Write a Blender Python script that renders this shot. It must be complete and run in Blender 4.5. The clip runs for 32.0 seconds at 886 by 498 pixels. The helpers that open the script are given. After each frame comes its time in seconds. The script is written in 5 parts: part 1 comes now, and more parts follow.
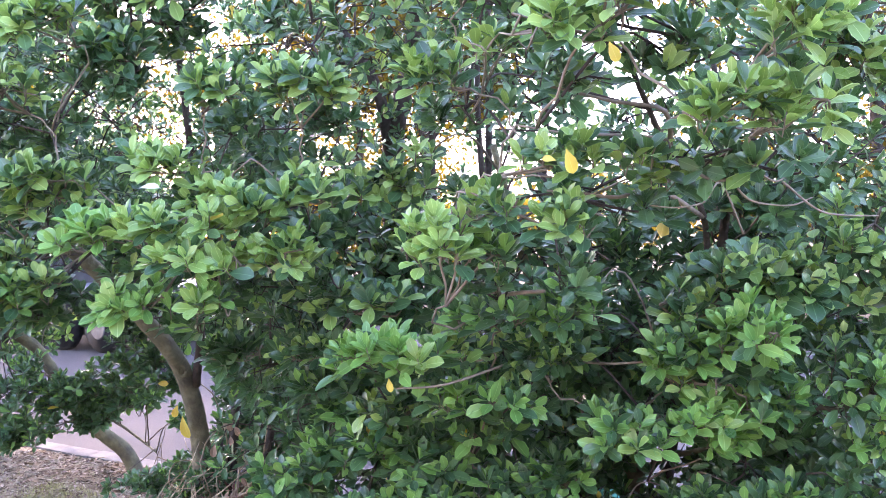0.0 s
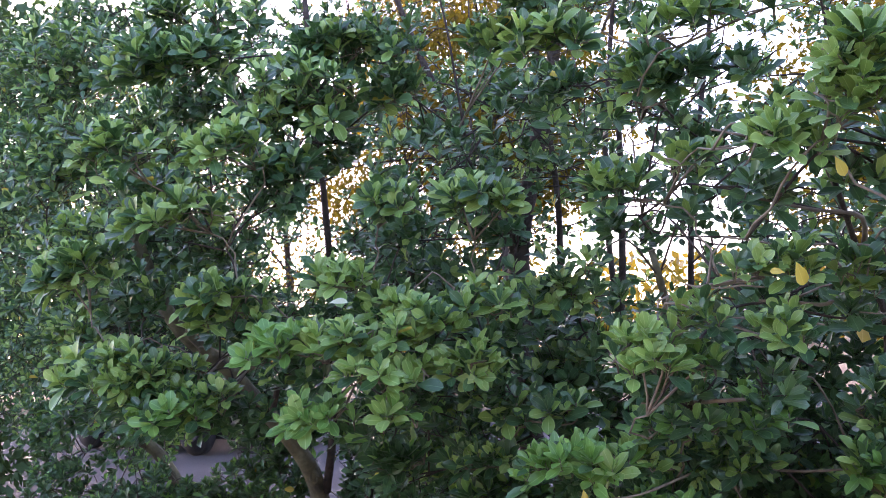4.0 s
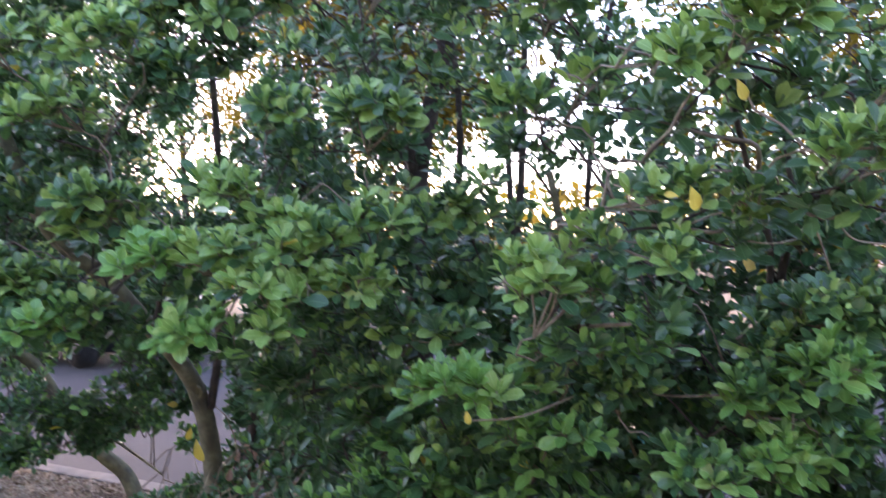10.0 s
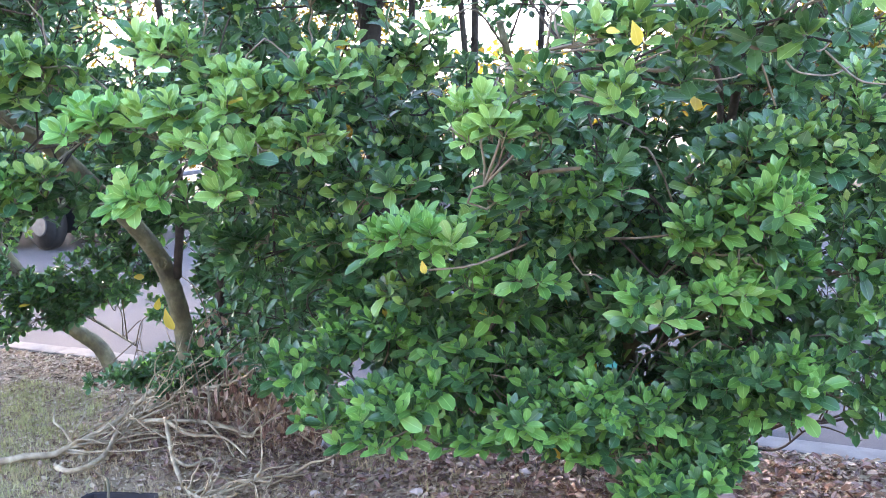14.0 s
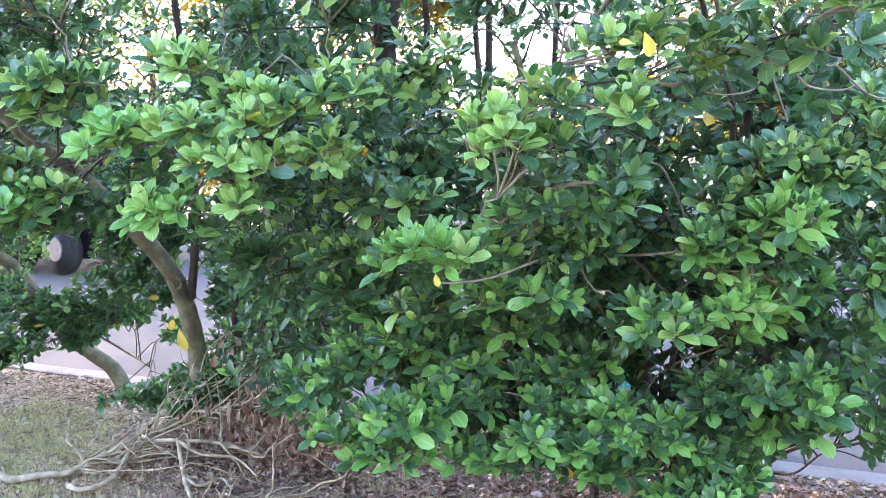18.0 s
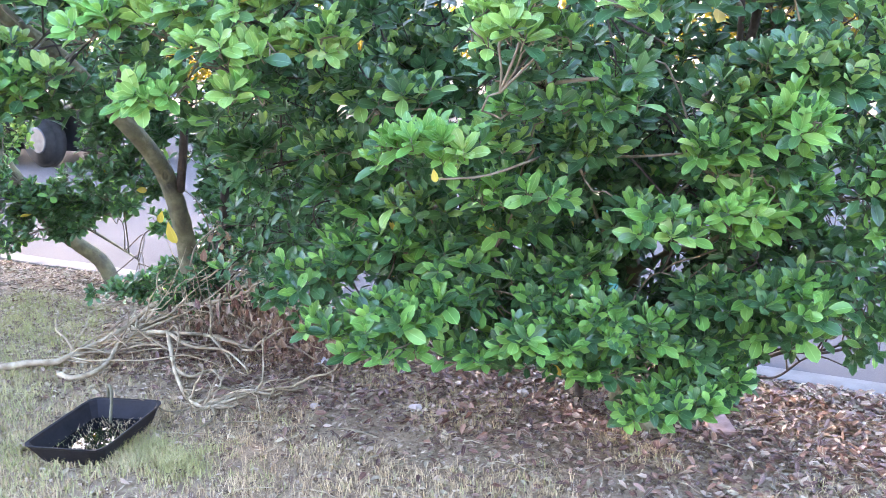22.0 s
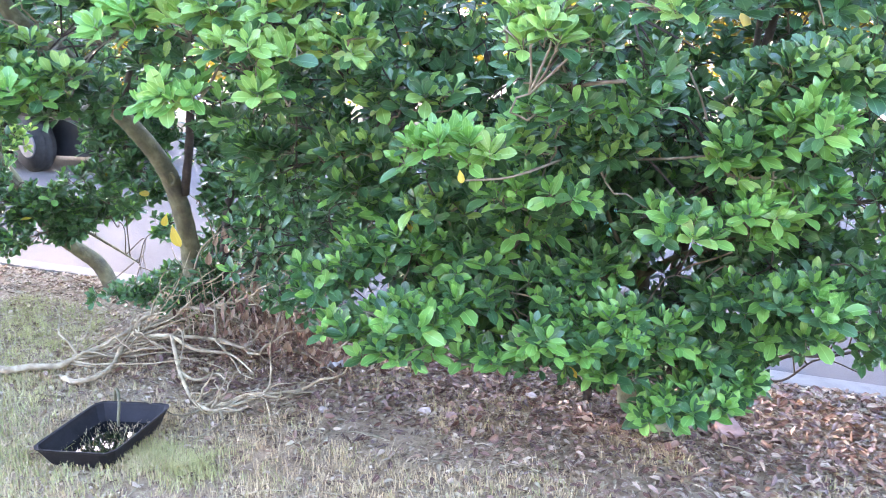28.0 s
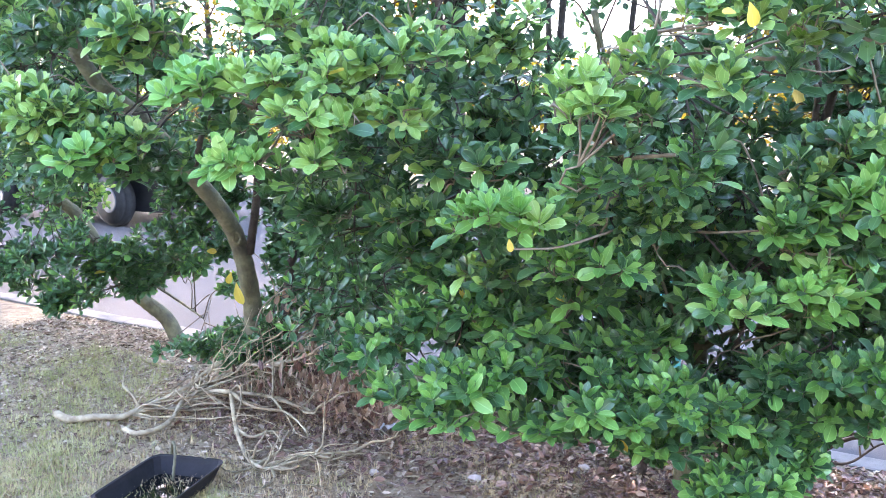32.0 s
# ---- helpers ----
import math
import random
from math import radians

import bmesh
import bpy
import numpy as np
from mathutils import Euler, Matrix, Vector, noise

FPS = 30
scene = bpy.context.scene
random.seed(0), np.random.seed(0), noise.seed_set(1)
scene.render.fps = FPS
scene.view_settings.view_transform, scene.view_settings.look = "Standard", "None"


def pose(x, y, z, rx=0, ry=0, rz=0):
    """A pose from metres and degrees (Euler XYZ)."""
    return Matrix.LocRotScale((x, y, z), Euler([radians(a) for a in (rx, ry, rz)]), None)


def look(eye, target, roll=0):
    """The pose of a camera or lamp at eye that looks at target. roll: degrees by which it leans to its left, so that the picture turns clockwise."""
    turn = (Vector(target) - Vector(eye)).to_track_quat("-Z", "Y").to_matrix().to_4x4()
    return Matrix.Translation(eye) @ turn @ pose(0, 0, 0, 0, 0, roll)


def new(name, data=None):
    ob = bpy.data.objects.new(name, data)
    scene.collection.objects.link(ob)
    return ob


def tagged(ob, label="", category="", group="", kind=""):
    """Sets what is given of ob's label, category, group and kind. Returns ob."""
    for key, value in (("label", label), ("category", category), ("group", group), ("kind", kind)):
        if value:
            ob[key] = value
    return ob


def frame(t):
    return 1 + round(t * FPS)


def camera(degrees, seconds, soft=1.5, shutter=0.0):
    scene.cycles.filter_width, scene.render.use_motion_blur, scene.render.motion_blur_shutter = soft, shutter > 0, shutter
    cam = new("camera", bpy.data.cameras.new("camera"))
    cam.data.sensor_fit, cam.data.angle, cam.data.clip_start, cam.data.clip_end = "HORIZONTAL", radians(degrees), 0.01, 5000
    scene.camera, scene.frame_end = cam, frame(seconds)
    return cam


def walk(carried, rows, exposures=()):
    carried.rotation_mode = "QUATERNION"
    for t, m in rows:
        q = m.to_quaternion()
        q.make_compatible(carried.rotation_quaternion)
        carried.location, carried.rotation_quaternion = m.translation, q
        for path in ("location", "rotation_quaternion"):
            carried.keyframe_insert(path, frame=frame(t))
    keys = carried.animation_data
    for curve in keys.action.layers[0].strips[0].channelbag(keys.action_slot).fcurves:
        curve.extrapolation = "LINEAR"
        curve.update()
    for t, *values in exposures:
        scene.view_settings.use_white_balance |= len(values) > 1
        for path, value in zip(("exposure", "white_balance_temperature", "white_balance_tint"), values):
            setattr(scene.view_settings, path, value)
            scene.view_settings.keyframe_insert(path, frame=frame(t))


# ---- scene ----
cam = camera(53.7, 32.0, soft=0.65, shutter=0.4)
PATH = [
    (0, (0.806, -0.565, 1.634), (0.475, 1.407, 1.583), -3.1),
    (0.5, (0.807, -0.572, 1.636), (0.473, 1.399, 1.594), -3.3),
    (1, (0.802, -0.578, 1.638), (0.413, 1.384, 1.636), -3.1),
    (1.5, (0.796, -0.586, 1.641), (0.393, 1.373, 1.678), -2.9),
    (2, (0.794, -0.581, 1.641), (0.355, 1.368, 1.72), -2.8),
    (2.5, (0.792, -0.59, 1.648), (0.299, 1.34, 1.833), -3.2),
    (3, (0.721, -0.63, 1.671), (0.128, 1.262, 1.931), -3.9),
    (3.5, (0.522, -0.688, 1.694), (0.044, 1.245, 1.885), -5.2),
    (5.5, (0.486, -0.623, 1.702), (0.009, 1.313, 1.858), -2.6),
    (6, (0.489, -0.611, 1.701), (0.04, 1.33, 1.873), -2.4),
    (6.5, (0.491, -0.601, 1.7), (0.047, 1.342, 1.867), -2.4),
    (7, (0.497, -0.624, 1.698), (0.066, 1.323, 1.858), -2.5),
    (7.5, (0.502, -0.614, 1.697), (0.084, 1.335, 1.86), -2.7),
    (8, (0.503, -0.609, 1.699), (0.092, 1.342, 1.856), -2.6),
    (8.5, (0.501, -0.602, 1.698), (0.095, 1.349, 1.861), -2.6),
    (9, (0.502, -0.599, 1.698), (0.117, 1.358, 1.847), -2.2),
    (9.5, (0.501, -0.597, 1.698), (0.137, 1.367, 1.812), -2.3),
    (10, (0.512, -0.578, 1.68), (0.257, 1.406, 1.664), -2.1),
    (10.5, (0.542, -0.56, 1.662), (0.409, 1.431, 1.527), -2.1),
    (11, (0.552, -0.565, 1.659), (0.419, 1.425, 1.513), -2.7),
    (11.5, (0.553, -0.579, 1.659), (0.397, 1.41, 1.519), -2.7),
    (12, (0.555, -0.587, 1.661), (0.404, 1.401, 1.513), -2.1),
    (12.5, (0.558, -0.592, 1.654), (0.393, 1.391, 1.451), -2.2),
    (13, (0.55, -0.593, 1.639), (0.402, 1.38, 1.343), -1.5),
    (13.5, (0.546, -0.596, 1.631), (0.39, 1.359, 1.239), -3.0),
    (14, (0.554, -0.585, 1.638), (0.356, 1.379, 1.317), -4.5),
    (14.5, (0.554, -0.586, 1.635), (0.377, 1.382, 1.329), -5.4),
    (16.5, (0.564, -0.603, 1.597), (0.382, 1.373, 1.347), -5.5),
    (17, (0.56, -0.616, 1.598), (0.347, 1.358, 1.359), -4.8),
    (17.5, (0.543, -0.615, 1.601), (0.32, 1.358, 1.359), -4.3),
    (18, (0.55, -0.609, 1.595), (0.328, 1.363, 1.346), -4.2),
    (18.5, (0.548, -0.609, 1.594), (0.33, 1.365, 1.36), -3.4),
    (19, (0.545, -0.612, 1.6), (0.299, 1.355, 1.339), -3.6),
    (19.5, (0.55, -0.615, 1.594), (0.302, 1.351, 1.33), -3.8),
    (20, (0.543, -0.608, 1.588), (0.329, 1.357, 1.283), -2.7),
    (20.5, (0.533, -0.607, 1.588), (0.319, 1.348, 1.223), -2.0),
    (21, (0.529, -0.594, 1.568), (0.324, 1.354, 1.163), -1.9),
    (21.5, (0.525, -0.588, 1.567), (0.348, 1.364, 1.173), -2.1),
    (22, (0.517, -0.59, 1.571), (0.318, 1.344, 1.105), -2.6),
    (22.5, (0.504, -0.602, 1.57), (0.256, 1.336, 1.144), -2.2),
    (23, (0.477, -0.612, 1.562), (0.226, 1.326, 1.134), -1.3),
    (23.5, (0.442, -0.607, 1.551), (0.225, 1.337, 1.136), -0.7),
    (24, (0.406, -0.617, 1.553), (0.146, 1.333, 1.193), -0.9),
    (24.5, (0.4, -0.624, 1.553), (0.149, 1.329, 1.207), -0.7),
    (25, (0.4, -0.63, 1.554), (0.18, 1.327, 1.205), -0.7),
    (25.5, (0.403, -0.626, 1.551), (0.177, 1.328, 1.189), -0.6),
    (26, (0.402, -0.627, 1.552), (0.192, 1.328, 1.189), -0.9),
    (26.5, (0.412, -0.596, 1.531), (0.322, 1.341, 1.04), -0.9),
    (28.5, (0.41, -0.626, 1.568), (0.184, 1.321, 1.171), -2.8),
    (29, (0.428, -0.642, 1.57), (0.103, 1.307, 1.254), -1.8),
    (29.5, (0.442, -0.653, 1.584), (0.105, 1.294, 1.276), -1.6),
    (30, (0.45, -0.657, 1.575), (0.129, 1.293, 1.272), -1.1),
    (30.5, (0.447, -0.648, 1.579), (0.117, 1.298, 1.254), -1.2),
    (31, (0.45, -0.639, 1.581), (0.103, 1.303, 1.257), -1.4),
    (31.5, (0.456, -0.636, 1.578), (0.118, 1.311, 1.269), -1.4),
    (32, (0.462, -0.628, 1.577), (0.147, 1.323, 1.27), -1.4),
]
EXPOSURES = [
    (0, 4.07, 6400, 46), (1, 4.07, 6400, 46), (2.5, 3.57, 6400, 46), (3.5, 2.93, 6400, 46), (6, 3.08, 6400, 46), (9, 3.01, 6400, 46), (9.6, 2.95, 6400, 42),
    (11, 3.72, 6400, 36), (12, 3.91, 6220, 30), (13, 3.89, 6220, 30), (14, 4.15, 6220, 30), (17, 4.29, 6220, 30), (19, 4.32, 6220, 30), (21, 4.17, 6220, 30),
    (22, 4.51, 6220, 30), (24, 4.74, 6220, 30), (26, 4.53, 6220, 30), (29, 4.71, 6220, 30), (30, 4.49, 6220, 30), (32, 4.42, 6220, 30),
]
walk(cam, [(t, look(eye, target, roll)) for t, eye, target, roll in PATH], EXPOSURES)

# ---------------------------------------------------------------- world and sun
SUN_UP, SUN_LEFT = 20.0, 44.0
world = bpy.data.worlds.new("world")
scene.world = world
world.use_nodes = True
wn = world.node_tree.nodes
wn.clear()
sky = wn.new("ShaderNodeTexSky")
sky.sky_type = "NISHITA"
sky.sun_disc = False
sky.sun_elevation, sky.sun_rotation = radians(SUN_UP), radians(-SUN_LEFT)
sky.dust_density, sky.air_density = 1.0, 1.0
bg = wn.new("ShaderNodeBackground")
bg.inputs["Strength"].default_value = 0.15
wout = wn.new("ShaderNodeOutputWorld")
world.node_tree.links.new(sky.outputs[0], bg.inputs["Color"])
world.node_tree.links.new(bg.outputs[0], wout.inputs["Surface"])

sun = new("sun", bpy.data.lights.new("sun", "SUN"))
sun.data.energy, sun.data.angle, sun.data.color = 0.9, radians(1.0), (1.0, 0.86, 0.66)
TO_SUN = Vector((-math.sin(radians(SUN_LEFT)) * math.cos(radians(SUN_UP)),
                 math.cos(radians(SUN_LEFT)) * math.cos(radians(SUN_UP)), math.sin(radians(SUN_UP))))
sun.matrix_world = look(TO_SUN * 40, (0, 0, 0))


# ---------------------------------------------------------------- materials
class Mat:
    """A small builder for node materials."""

    def __init__(self, name):
        self.m = bpy.data.materials.new(name)
        self.m.use_nodes = True
        self.t = self.m.node_tree
        self.n, self.l = self.t.nodes, self.t.links
        self.b = self.n["Principled BSDF"]
        self.out = self.n["Material Output"]
        self.geo = self.n.new("ShaderNodeNewGeometry")
        self.oi = self.n.new("ShaderNodeObjectInfo")

    def put(self, socket, value):
        if isinstance(value, (int, float)):
            socket.default_value = value
        elif isinstance(value, tuple):
            socket.default_value = (*value, 1.0) if len(value) == 3 else value
        else:
            self.l.new(value, socket)

    def noise(self, scale, detail=4.0, rough=0.55, world_space=True, stretch=None):
        tex = self.n.new("ShaderNodeTexNoise")
        tex.inputs["Scale"].default_value = scale
        tex.inputs["Detail"].default_value = detail
        tex.inputs["Roughness"].default_value = rough
        src = self.geo.outputs["Position"]
        if stretch:
            mp = self.n.new("ShaderNodeMapping")
            mp.inputs["Scale"].default_value = stretch
            self.l.new(src, mp.inputs["Vector"])
            src = mp.outputs["Vector"]
        self.l.new(src, tex.inputs["Vector"])
        return tex.outputs["Fac"]

    def ramp(self, fac, *stops):
        r = self.n.new("ShaderNodeValToRGB")
        e = r.color_ramp.elements
        while len(e) < len(stops):
            e.new(0.5)
        for el, (p, c) in zip(e, stops):
            el.position, el.color = p, (*c, 1.0)
        self.l.new(fac, r.inputs["Fac"])
        return r.outputs["Color"]

    def mix(self, fac, a, b, blend="MIX"):
        x = self.n.new("ShaderNodeMix")
        x.data_type, x.blend_type = "RGBA", blend
        self.put(x.inputs[0], fac)
        self.put(x.inputs[6], a)
        self.put(x.inputs[7], b)
        return x.outputs[2]

    def math(self, op, a, b=0.0):
        x = self.n.new("ShaderNodeMath")
        x.operation = op
        self.put(x.inputs[0], a)
        self.put(x.inputs[1], b)
        return x.outputs[0]

    def span(self, fac, lo, hi):
        x = self.n.new("ShaderNodeMapRange")
        self.put(x.inputs[0], fac)
        x.inputs[3].default_value, x.inputs[4].default_value = lo, hi
        return x.outputs[0]

    def bump(self, height, strength=0.4, distance=0.01):
        x = self.n.new("ShaderNodeBump")
        x.inputs["Strength"].default_value = strength
        x.inputs["Distance"].default_value = distance
        self.l.new(height, x.inputs["Height"])
        self.l.new(x.outputs[0], self.b.inputs["Normal"])
        return x.outputs[0]

    def base(self, color, rough=0.6, metal=0.0, spec=0.5):
        self.put(self.b.inputs["Base Color"], color)
        self.put(self.b.inputs["Roughness"], rough)
        self.put(self.b.inputs["Metallic"], metal)
        self.put(self.b.inputs["Specular IOR Level"], spec)
        return self

    def translucent(self, color, share):
        tr = self.n.new("ShaderNodeBsdfTranslucent")
        self.put(tr.inputs["Color"], color)
        mx = self.n.new("ShaderNodeMixShader")
        self.put(mx.inputs[0], share)
        self.l.new(self.b.outputs[0], mx.inputs[1])
        self.l.new(tr.outputs[0], mx.inputs[2])
        self.l.new(mx.outputs[0], self.out.inputs["Surface"])


def leaf_material(name, dark, mid, light, through_color, share=0.3, rough=0.38, island=True, veins=True, spec=0.5):
    k = Mat(name)
    pick = k.geo.outputs["Random Per Island"] if island else k.oi.outputs["Random"]
    tone = k.ramp(pick, (0.0, dark), (0.5, mid), (1.0, light))
    blotch = k.noise(38.0, 3.0)
    tone = k.mix(k.span(blotch, 0.0, 0.45), tone, mid)
    uv = k.n.new("ShaderNodeUVMap")
    sep = k.n.new("ShaderNodeSeparateXYZ")
    k.l.new(uv.outputs[0], sep.inputs[0])
    off = k.math("ABSOLUTE", k.math("SUBTRACT", sep.outputs[0], 0.5))
    rib = k.math("LESS_THAN", off, 0.022)
    rim = k.math("GREATER_THAN", off, 0.455)
    pale = tuple(min(0.8, c * 1.7 + 0.07) for c in light)
    if veins:
        tone = k.mix(k.math("MULTIPLY", k.math("ADD", rib, rim), 0.40), tone, pale)
    k.base(tone, k.span(k.noise(60.0, 2.0), rough - 0.05, rough + 0.14), 0.0, spec)
    k.bump(k.noise(90.0, 2.0), 0.25, 0.004)
    k.translucent(k.mix(0.5, tone, through_color), share)
    return k.m


def plain_noise(name, stops, scale=20.0, rough=0.7, bump=0.3, dist=0.01, fine=120.0, spec=0.4, metal=0.0, vary=0.25):
    k = Mat(name)
    c = k.ramp(k.noise(scale, 5.0), *stops)
    f = k.noise(fine, 3.0)
    c = k.mix(k.span(f, 0.0, vary), c, stops[0][1])
    r = k.span(k.geo.outputs["Random Per Island"], 0.75, 1.2)
    c2 = k.mix(1.0, c, (1, 1, 1), "MULTIPLY")
    x = k.n.new("ShaderNodeHueSaturation")
    k.l.new(c2, x.inputs["Color"])
    k.l.new(r, x.inputs["Value"])
    k.base(x.outputs[0], k.span(f, rough - 0.1, min(1.0, rough + 0.1)), metal, spec)
    k.bump(f, bump, dist)
    return k.m


M_LEAF = leaf_material("leaf_mature", (0.019, 0.062, 0.027), (0.041, 0.117, 0.044), (0.086, 0.190, 0.064), (0.10, 0.28, 0.03), 0.18, 0.26)
# young leaf colour, warmed for the backlit haze of the upper boughs
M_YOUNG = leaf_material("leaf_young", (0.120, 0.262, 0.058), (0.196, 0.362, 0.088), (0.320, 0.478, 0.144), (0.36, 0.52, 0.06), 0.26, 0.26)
# the same young leaf without that warmth, for the lower boughs
M_YOUNG_LOW = leaf_material("leaf_young_low", (0.080, 0.232, 0.052), (0.138, 0.335, 0.074), (0.235, 0.445, 0.112), (0.28, 0.50, 0.05), 0.26, 0.28)
M_YELLOW = leaf_material("leaf_yellow", (0.36, 0.36, 0.05), (0.52, 0.44, 0.06), (0.55, 0.36, 0.06), (0.7, 0.5, 0.05), 0.35)
M_LEAF_ONE = leaf_material("leaf_mature_single", (0.022, 0.078, 0.030), (0.042, 0.125, 0.040), (0.080, 0.190, 0.056), (0.10, 0.28, 0.03), 0.22, 0.24, island=False)
M_YOUNG_ONE = leaf_material("leaf_young_single", (0.120, 0.262, 0.058), (0.196, 0.362, 0.088), (0.320, 0.478, 0.144), (0.36, 0.52, 0.06), 0.26, 0.26, island=False)
# the gold of low sun through the leaves is put into this colour
M_FAR = leaf_material("leaf_far_tree", (0.020, 0.034, 0.010), (0.042, 0.052, 0.012), (0.095, 0.085, 0.014), (0.46, 0.31, 0.012), 0.45, 0.6, veins=False, spec=0.2)
M_NEAR_TREE = leaf_material("leaf_verge_tree", (0.018, 0.050, 0.020), (0.036, 0.090, 0.034), (0.07, 0.14, 0.045), (0.10, 0.20, 0.03), 0.2, 0.5, veins=False, spec=0.3)
M_BARK = plain_noise("bark_smooth", ((0.3, (0.066, 0.062, 0.040)), (0.55, (0.142, 0.134, 0.070)), (0.75, (0.24, 0.228, 0.132))), 14.0, 0.85, 0.6, 0.012, 90.0)
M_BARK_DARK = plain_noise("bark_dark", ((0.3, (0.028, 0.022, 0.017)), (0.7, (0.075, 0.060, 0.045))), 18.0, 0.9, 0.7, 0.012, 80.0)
M_TWIG = plain_noise("twig_bark", ((0.3, (0.12, 0.095, 0.06)), (0.7, (0.27, 0.235, 0.17))), 30.0, 0.8, 0.3, 0.004, 150.0)
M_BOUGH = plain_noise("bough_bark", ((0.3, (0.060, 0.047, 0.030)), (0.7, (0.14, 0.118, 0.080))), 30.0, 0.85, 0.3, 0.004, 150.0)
M_DEAD = plain_noise("dead_wood", ((0.3, (0.135, 0.110, 0.066)), (0.5, (0.30, 0.250, 0.156)), (0.7, (0.48, 0.42, 0.275))), 16.0, 0.9, 0.5, 0.006, 110.0)
M_LITTER = leaf_material("dead_leaf", (0.050, 0.030, 0.021), (0.180, 0.117, 0.077), (0.54, 0.43, 0.31), (0.30, 0.18, 0.10), 0.10, 0.6, spec=0.2)
M_GRASS = plain_noise("grass_blade", ((0.3, (0.24, 0.25, 0.080)), (0.55, (0.39, 0.365, 0.15)), (0.8, (0.57, 0.48, 0.28))), 3.0, 0.7, 0.1, 0.002, 60.0)
M_STRAW = plain_noise("dry_grass", ((0.3, (0.33, 0.235, 0.125)), (0.7, (0.57, 0.45, 0.25))), 6.0, 0.8, 0.1, 0.002, 60.0)
M_LITTER_DARK = leaf_material("dark_dead_leaf", (0.040, 0.020, 0.015), (0.120, 0.060, 0.040), (0.31, 0.19, 0.125), (0.2, 0.1, 0.06), 0.08, 0.42)
M_WITHERED = leaf_material("withered_leaf", (0.098, 0.062, 0.038), (0.19, 0.128, 0.080), (0.35, 0.268, 0.175), (0.4, 0.2, 0.1), 0.15, 0.5)
M_CHIP = leaf_material("dry_crumbs", (0.062, 0.043, 0.031), (0.225, 0.168, 0.107), (0.59, 0.50, 0.35), (0.30, 0.2, 0.12), 0.05, 0.8, veins=False, spec=0.12)
M_KERB = plain_noise("kerb_concrete", ((0.3, (0.105, 0.099, 0.088)), (0.7, (0.18, 0.172, 0.155))), 6.0, 0.9, 0.4, 0.006, 160.0)
M_BRICK = plain_noise("red_brick", ((0.3, (0.20, 0.125, 0.105)), (0.7, (0.36, 0.25, 0.21))), 22.0, 0.9, 0.5, 0.004, 180.0)
M_STONE = plain_noise("pale_stone", ((0.3, (0.27, 0.22, 0.19)), (0.7, (0.46, 0.40, 0.35))), 20.0, 0.85, 0.4, 0.004, 160.0)
M_BLACK = plain_noise("black_plastic", ((0.3, (0.006, 0.006, 0.007)), (0.7, (0.014, 0.014, 0.016))), 12.0, 0.70, 0.15, 0.003, 120.0, 0.25)
M_RUBBER = plain_noise("tyre_rubber", ((0.3, (0.020, 0.020, 0.020)), (0.7, (0.045, 0.043, 0.040))), 12.0, 0.85, 0.3, 0.006, 60.0)
M_STEEL = plain_noise("grey_steel", ((0.3, (0.10, 0.105, 0.115)), (0.7, (0.20, 0.205, 0.22))), 8.0, 0.45, 0.1, 0.003, 80.0, 0.5, 0.6)
M_DARKPAINT = plain_noise("dark_chassis_paint", ((0.3, (0.015, 0.016, 0.018)), (0.7, (0.040, 0.042, 0.046))), 5.0, 0.5, 0.1, 0.003, 70.0)
M_FILM = plain_noise("plastic_scrap", ((0.3, (0.34, 0.35, 0.36)), (0.7, (0.62, 0.63, 0.64))), 10.0, 0.35, 0.3, 0.006, 60.0)
M_BACK_WALL = plain_noise("back_wall_grey", ((0.3, (0.20, 0.185, 0.165)), (0.7, (0.31, 0.29, 0.26))), 2.0, 0.9, 0.3, 0.006, 60.0)
M_GREENBOX = plain_noise("teal_paint", ((0.3, (0.012, 0.13, 0.10)), (0.7, (0.02, 0.21, 0.16))), 3.0, 0.5, 0.1, 0.003, 60.0)


def ground_material():
    k = Mat("verge_soil")
    big = k.noise(0.9, 5.0, 0.6)
    c = k.ramp(big, (0.30, (0.22, 0.154, 0.094)), (0.50, (0.32, 0.244, 0.146)), (0.70, (0.31, 0.255, 0.126)))
    mid = k.ramp(k.noise(14.0, 6.0, 0.7), (0.35, (0.12, 0.080, 0.050)), (0.52, (0.33, 0.254, 0.154)), (0.72, (0.52, 0.43, 0.28)))
    c = k.mix(0.6, c, mid)
    fine = k.noise(70.0, 4.0, 0.7)
    c = k.mix(k.span(fine, 0.0, 0.5), c, (0.15, 0.11, 0.085))
    k.base(c, 0.95, 0.0, 0.2)
    k.bump(fine, 0.8, 0.02)
    return k.m


def road_material():
    k = Mat("worn_pale_asphalt")
    c = k.ramp(k.noise(0.5, 5.0, 0.6), (0.3, (0.057, 0.057, 0.057)), (0.7, (0.081, 0.081, 0.080)))
    fine = k.noise(110.0, 3.0, 0.7)
    c = k.mix(k.span(fine, 0.0, 0.45), c, (0.050, 0.050, 0.051))
    k.base(c, 0.9, 0.0, 0.2)
    k.bump(fine, 0.5, 0.006)
    return k.m


M_GROUND, M_ROAD = ground_material(), road_material()


# ---------------------------------------------------------------- mesh helpers
RNG = np.random.default_rng(11)


def link(name, mesh, parent=None, label="", kind=""):
    ob = new(name, mesh)
    if parent is not None:
        ob.parent = parent
    return tagged(ob, label, kind=kind)


